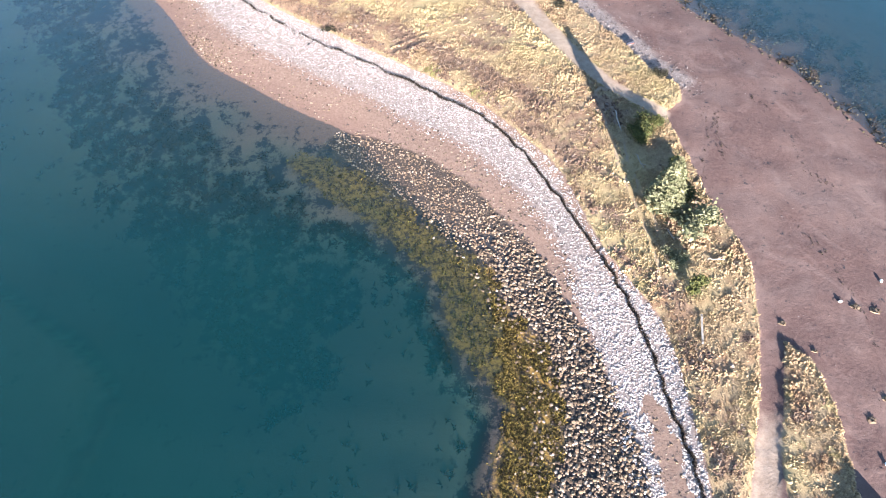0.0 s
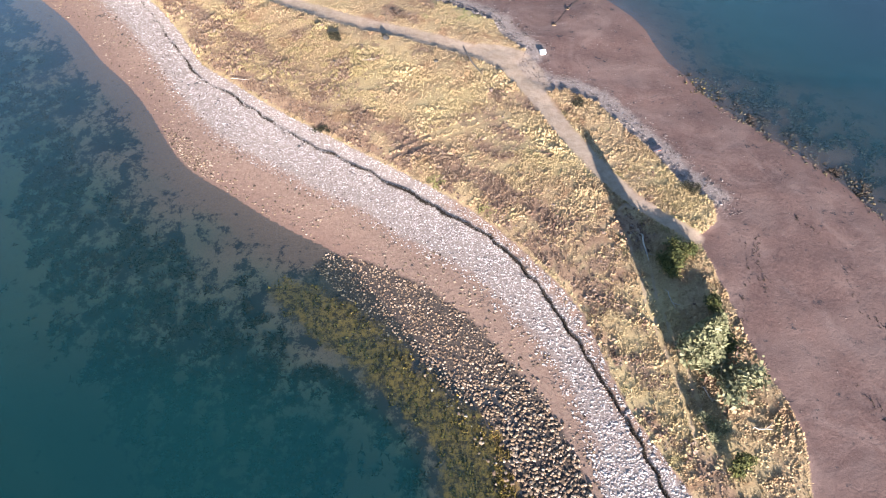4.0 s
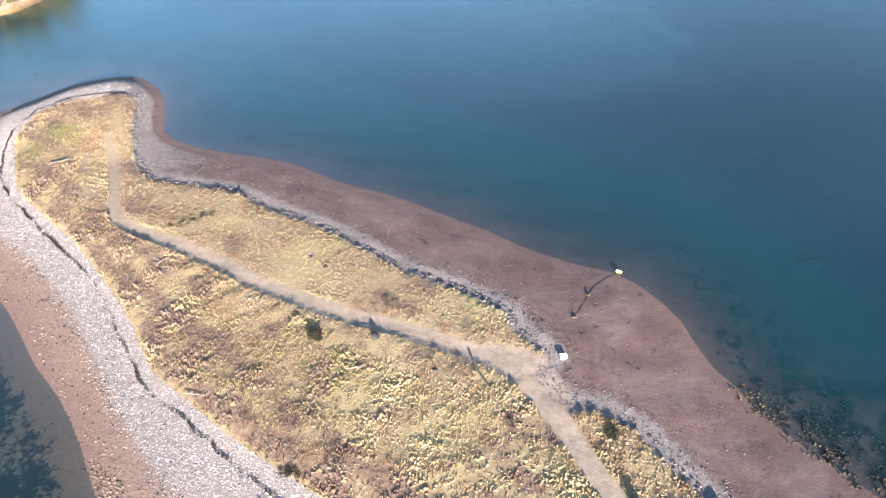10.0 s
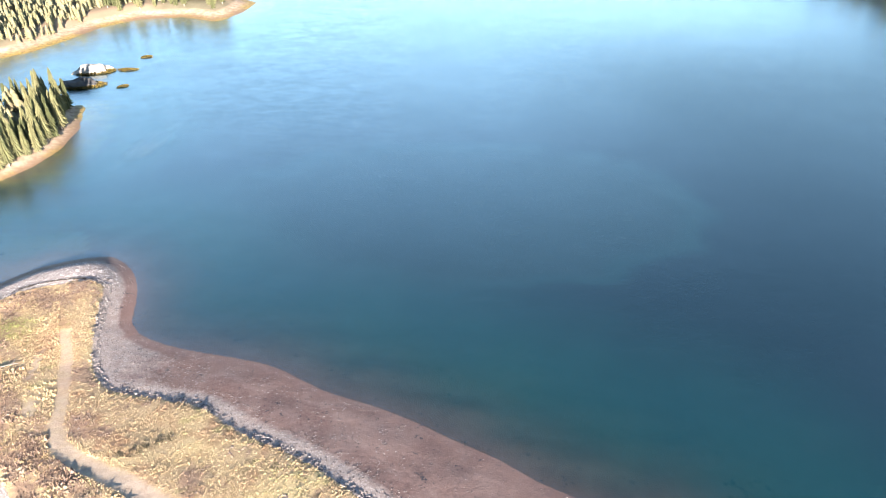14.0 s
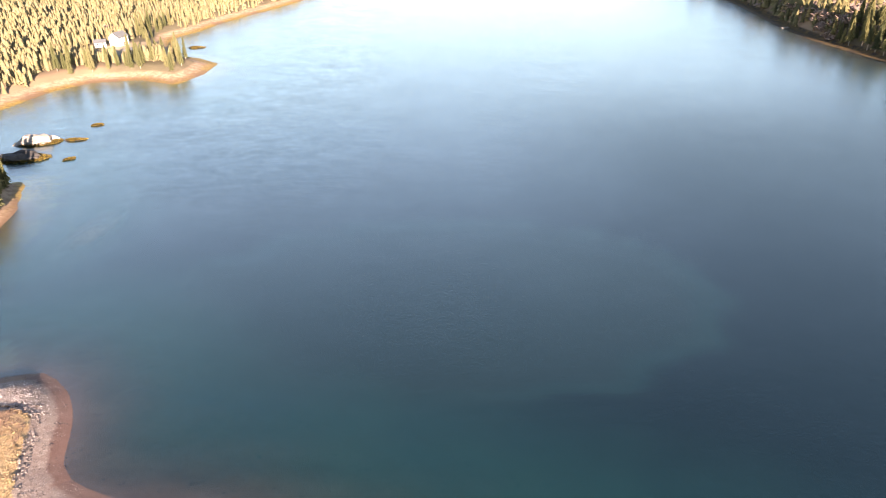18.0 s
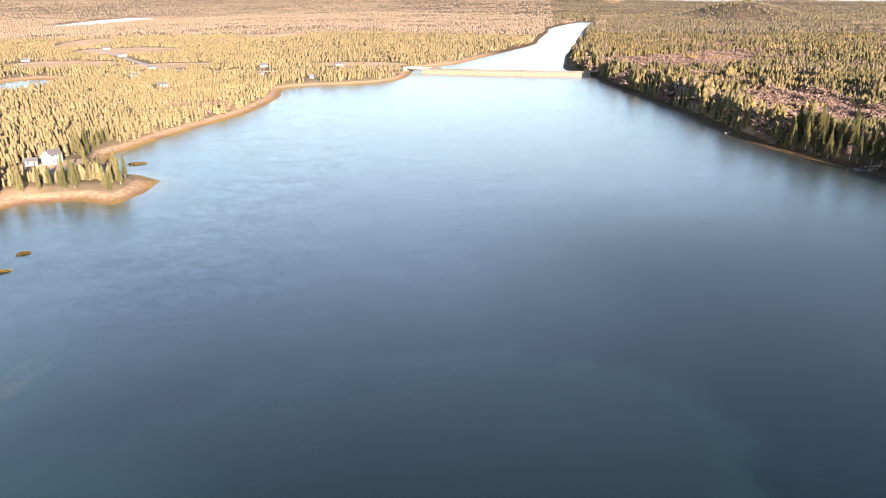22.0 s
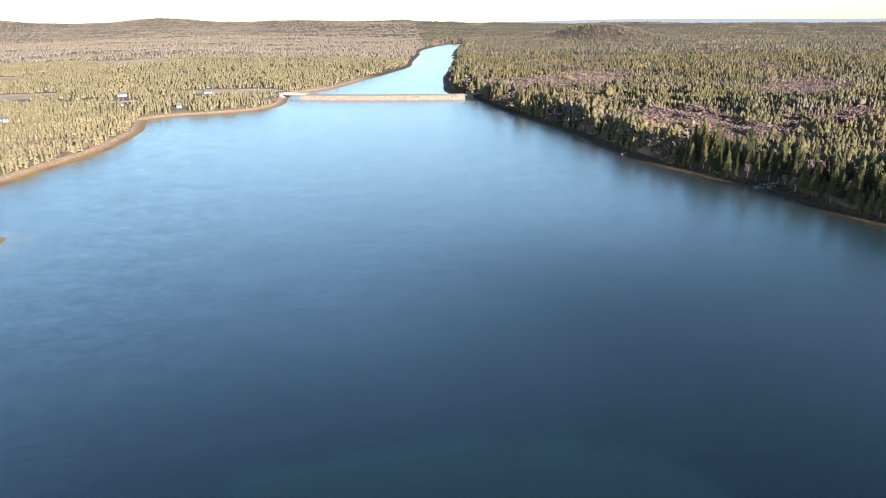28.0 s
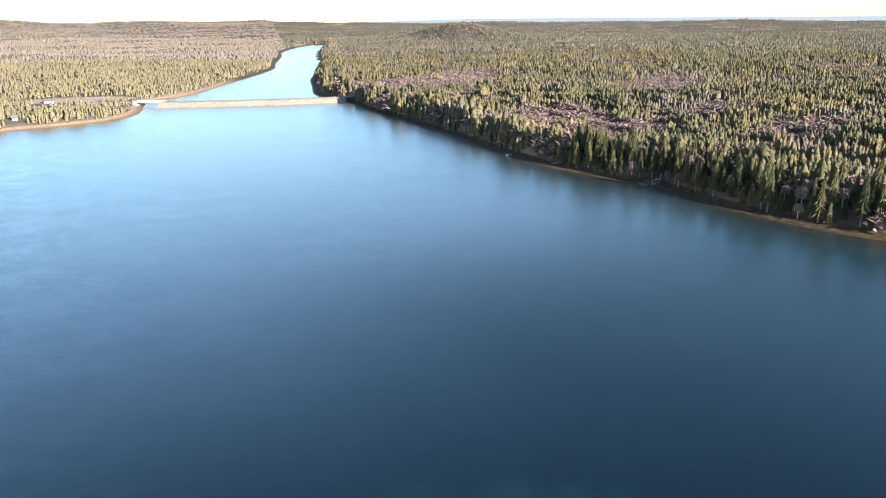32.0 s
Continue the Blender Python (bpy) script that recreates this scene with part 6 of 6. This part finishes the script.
def bridge():
    a, b = Vector((37.5, 903, 0)), Vector((57.5, 888.5, 0))
    mid, d = (a + b) / 2, (b - a)
    base = new("road_bridge")
    base.matrix_basis = pose(mid.x, mid.y, 0, 0, 0, math.degrees(math.atan2(d.y, d.x)))
    n = d.length
    part("deck", block(bmesh.new(), (n + 5, 8.6, 0.9), (0, 0, 3.75), bevel=0.05), M_CONCRETE, base)
    for k in (-1, 1):
        part("parapet", block(bmesh.new(), (n + 5, 0.3, 0.85), (0, 4.1 * k, 4.654), bevel=0.03), M_CONCRETE, base)
        part("abutment", block(bmesh.new(), (3.0, 9.4, 6.2), (k * (n / 2 + 1), 0, -2.4), bevel=0.05), M_CONCRETE, base)
    tagged(base, "pale concrete road bridge over the tidal channel", "bridge")


bridge()


def ribbon(name, line, half, lift, material, label, category):
    line = curve(line, 8)
    way = np.gradient(line, axis=0)
    way /= np.linalg.norm(way, axis=1)[:, None]
    side = np.stack([way[:, 1], -way[:, 0]], 1)
    z = survey(line[:, 0].copy(), line[:, 1].copy())["h"]
    z = np.maximum(z + 0.25, lift)
    rows = [np.column_stack([line + side * w, z + k]) for w, k in ((-half - 0.3, -0.6), (-half, 0), (half, 0), (half + 0.3, -0.6))]
    v = np.stack(rows, 1).reshape(-1, 3)
    return tagged(fast_mesh(name, v, sheet(4, len(line)), material), label, category, kind="structure")


M_ROAD = plain("worn asphalt", (0.19, 0.18, 0.17), (0.28, 0.265, 0.25), 0.4)
ribbon("road", [(57, 889), (110, 868), (163, 851), (222, 838), (250, 836), (285, 842)], 3.4, 4.38, M_ROAD, "pale worn asphalt road along the causeway", "road")
ribbon("road", ROAD_LINE, 3.2, 2.0, M_ROAD, "pale worn asphalt road behind the trees", "road")


# far sea past the low hills: a strip whose daylight is put in as glow
k = np.linspace(radians(14), radians(75), 40)
strip = np.concatenate([np.stack([4720 * np.sin(k), 110 + 4720 * np.cos(k), np.full(40, z)], 1) for z in (0.0, 1.0)])
strip[40:, 2] = np.interp(np.degrees(k), (14, 20, 30, 75), (16, 42, 60, 62))
far_material = Nodes("distant sea glow")
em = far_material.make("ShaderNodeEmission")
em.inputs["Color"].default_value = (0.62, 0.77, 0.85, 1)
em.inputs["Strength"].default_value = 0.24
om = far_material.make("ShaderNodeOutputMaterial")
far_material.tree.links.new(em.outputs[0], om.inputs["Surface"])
tagged(fast_mesh("backdrop", strip, sheet(40, 2), far_material.mat), "glowing pale blue strip for open sea on the horizon", "sea", kind="structure")
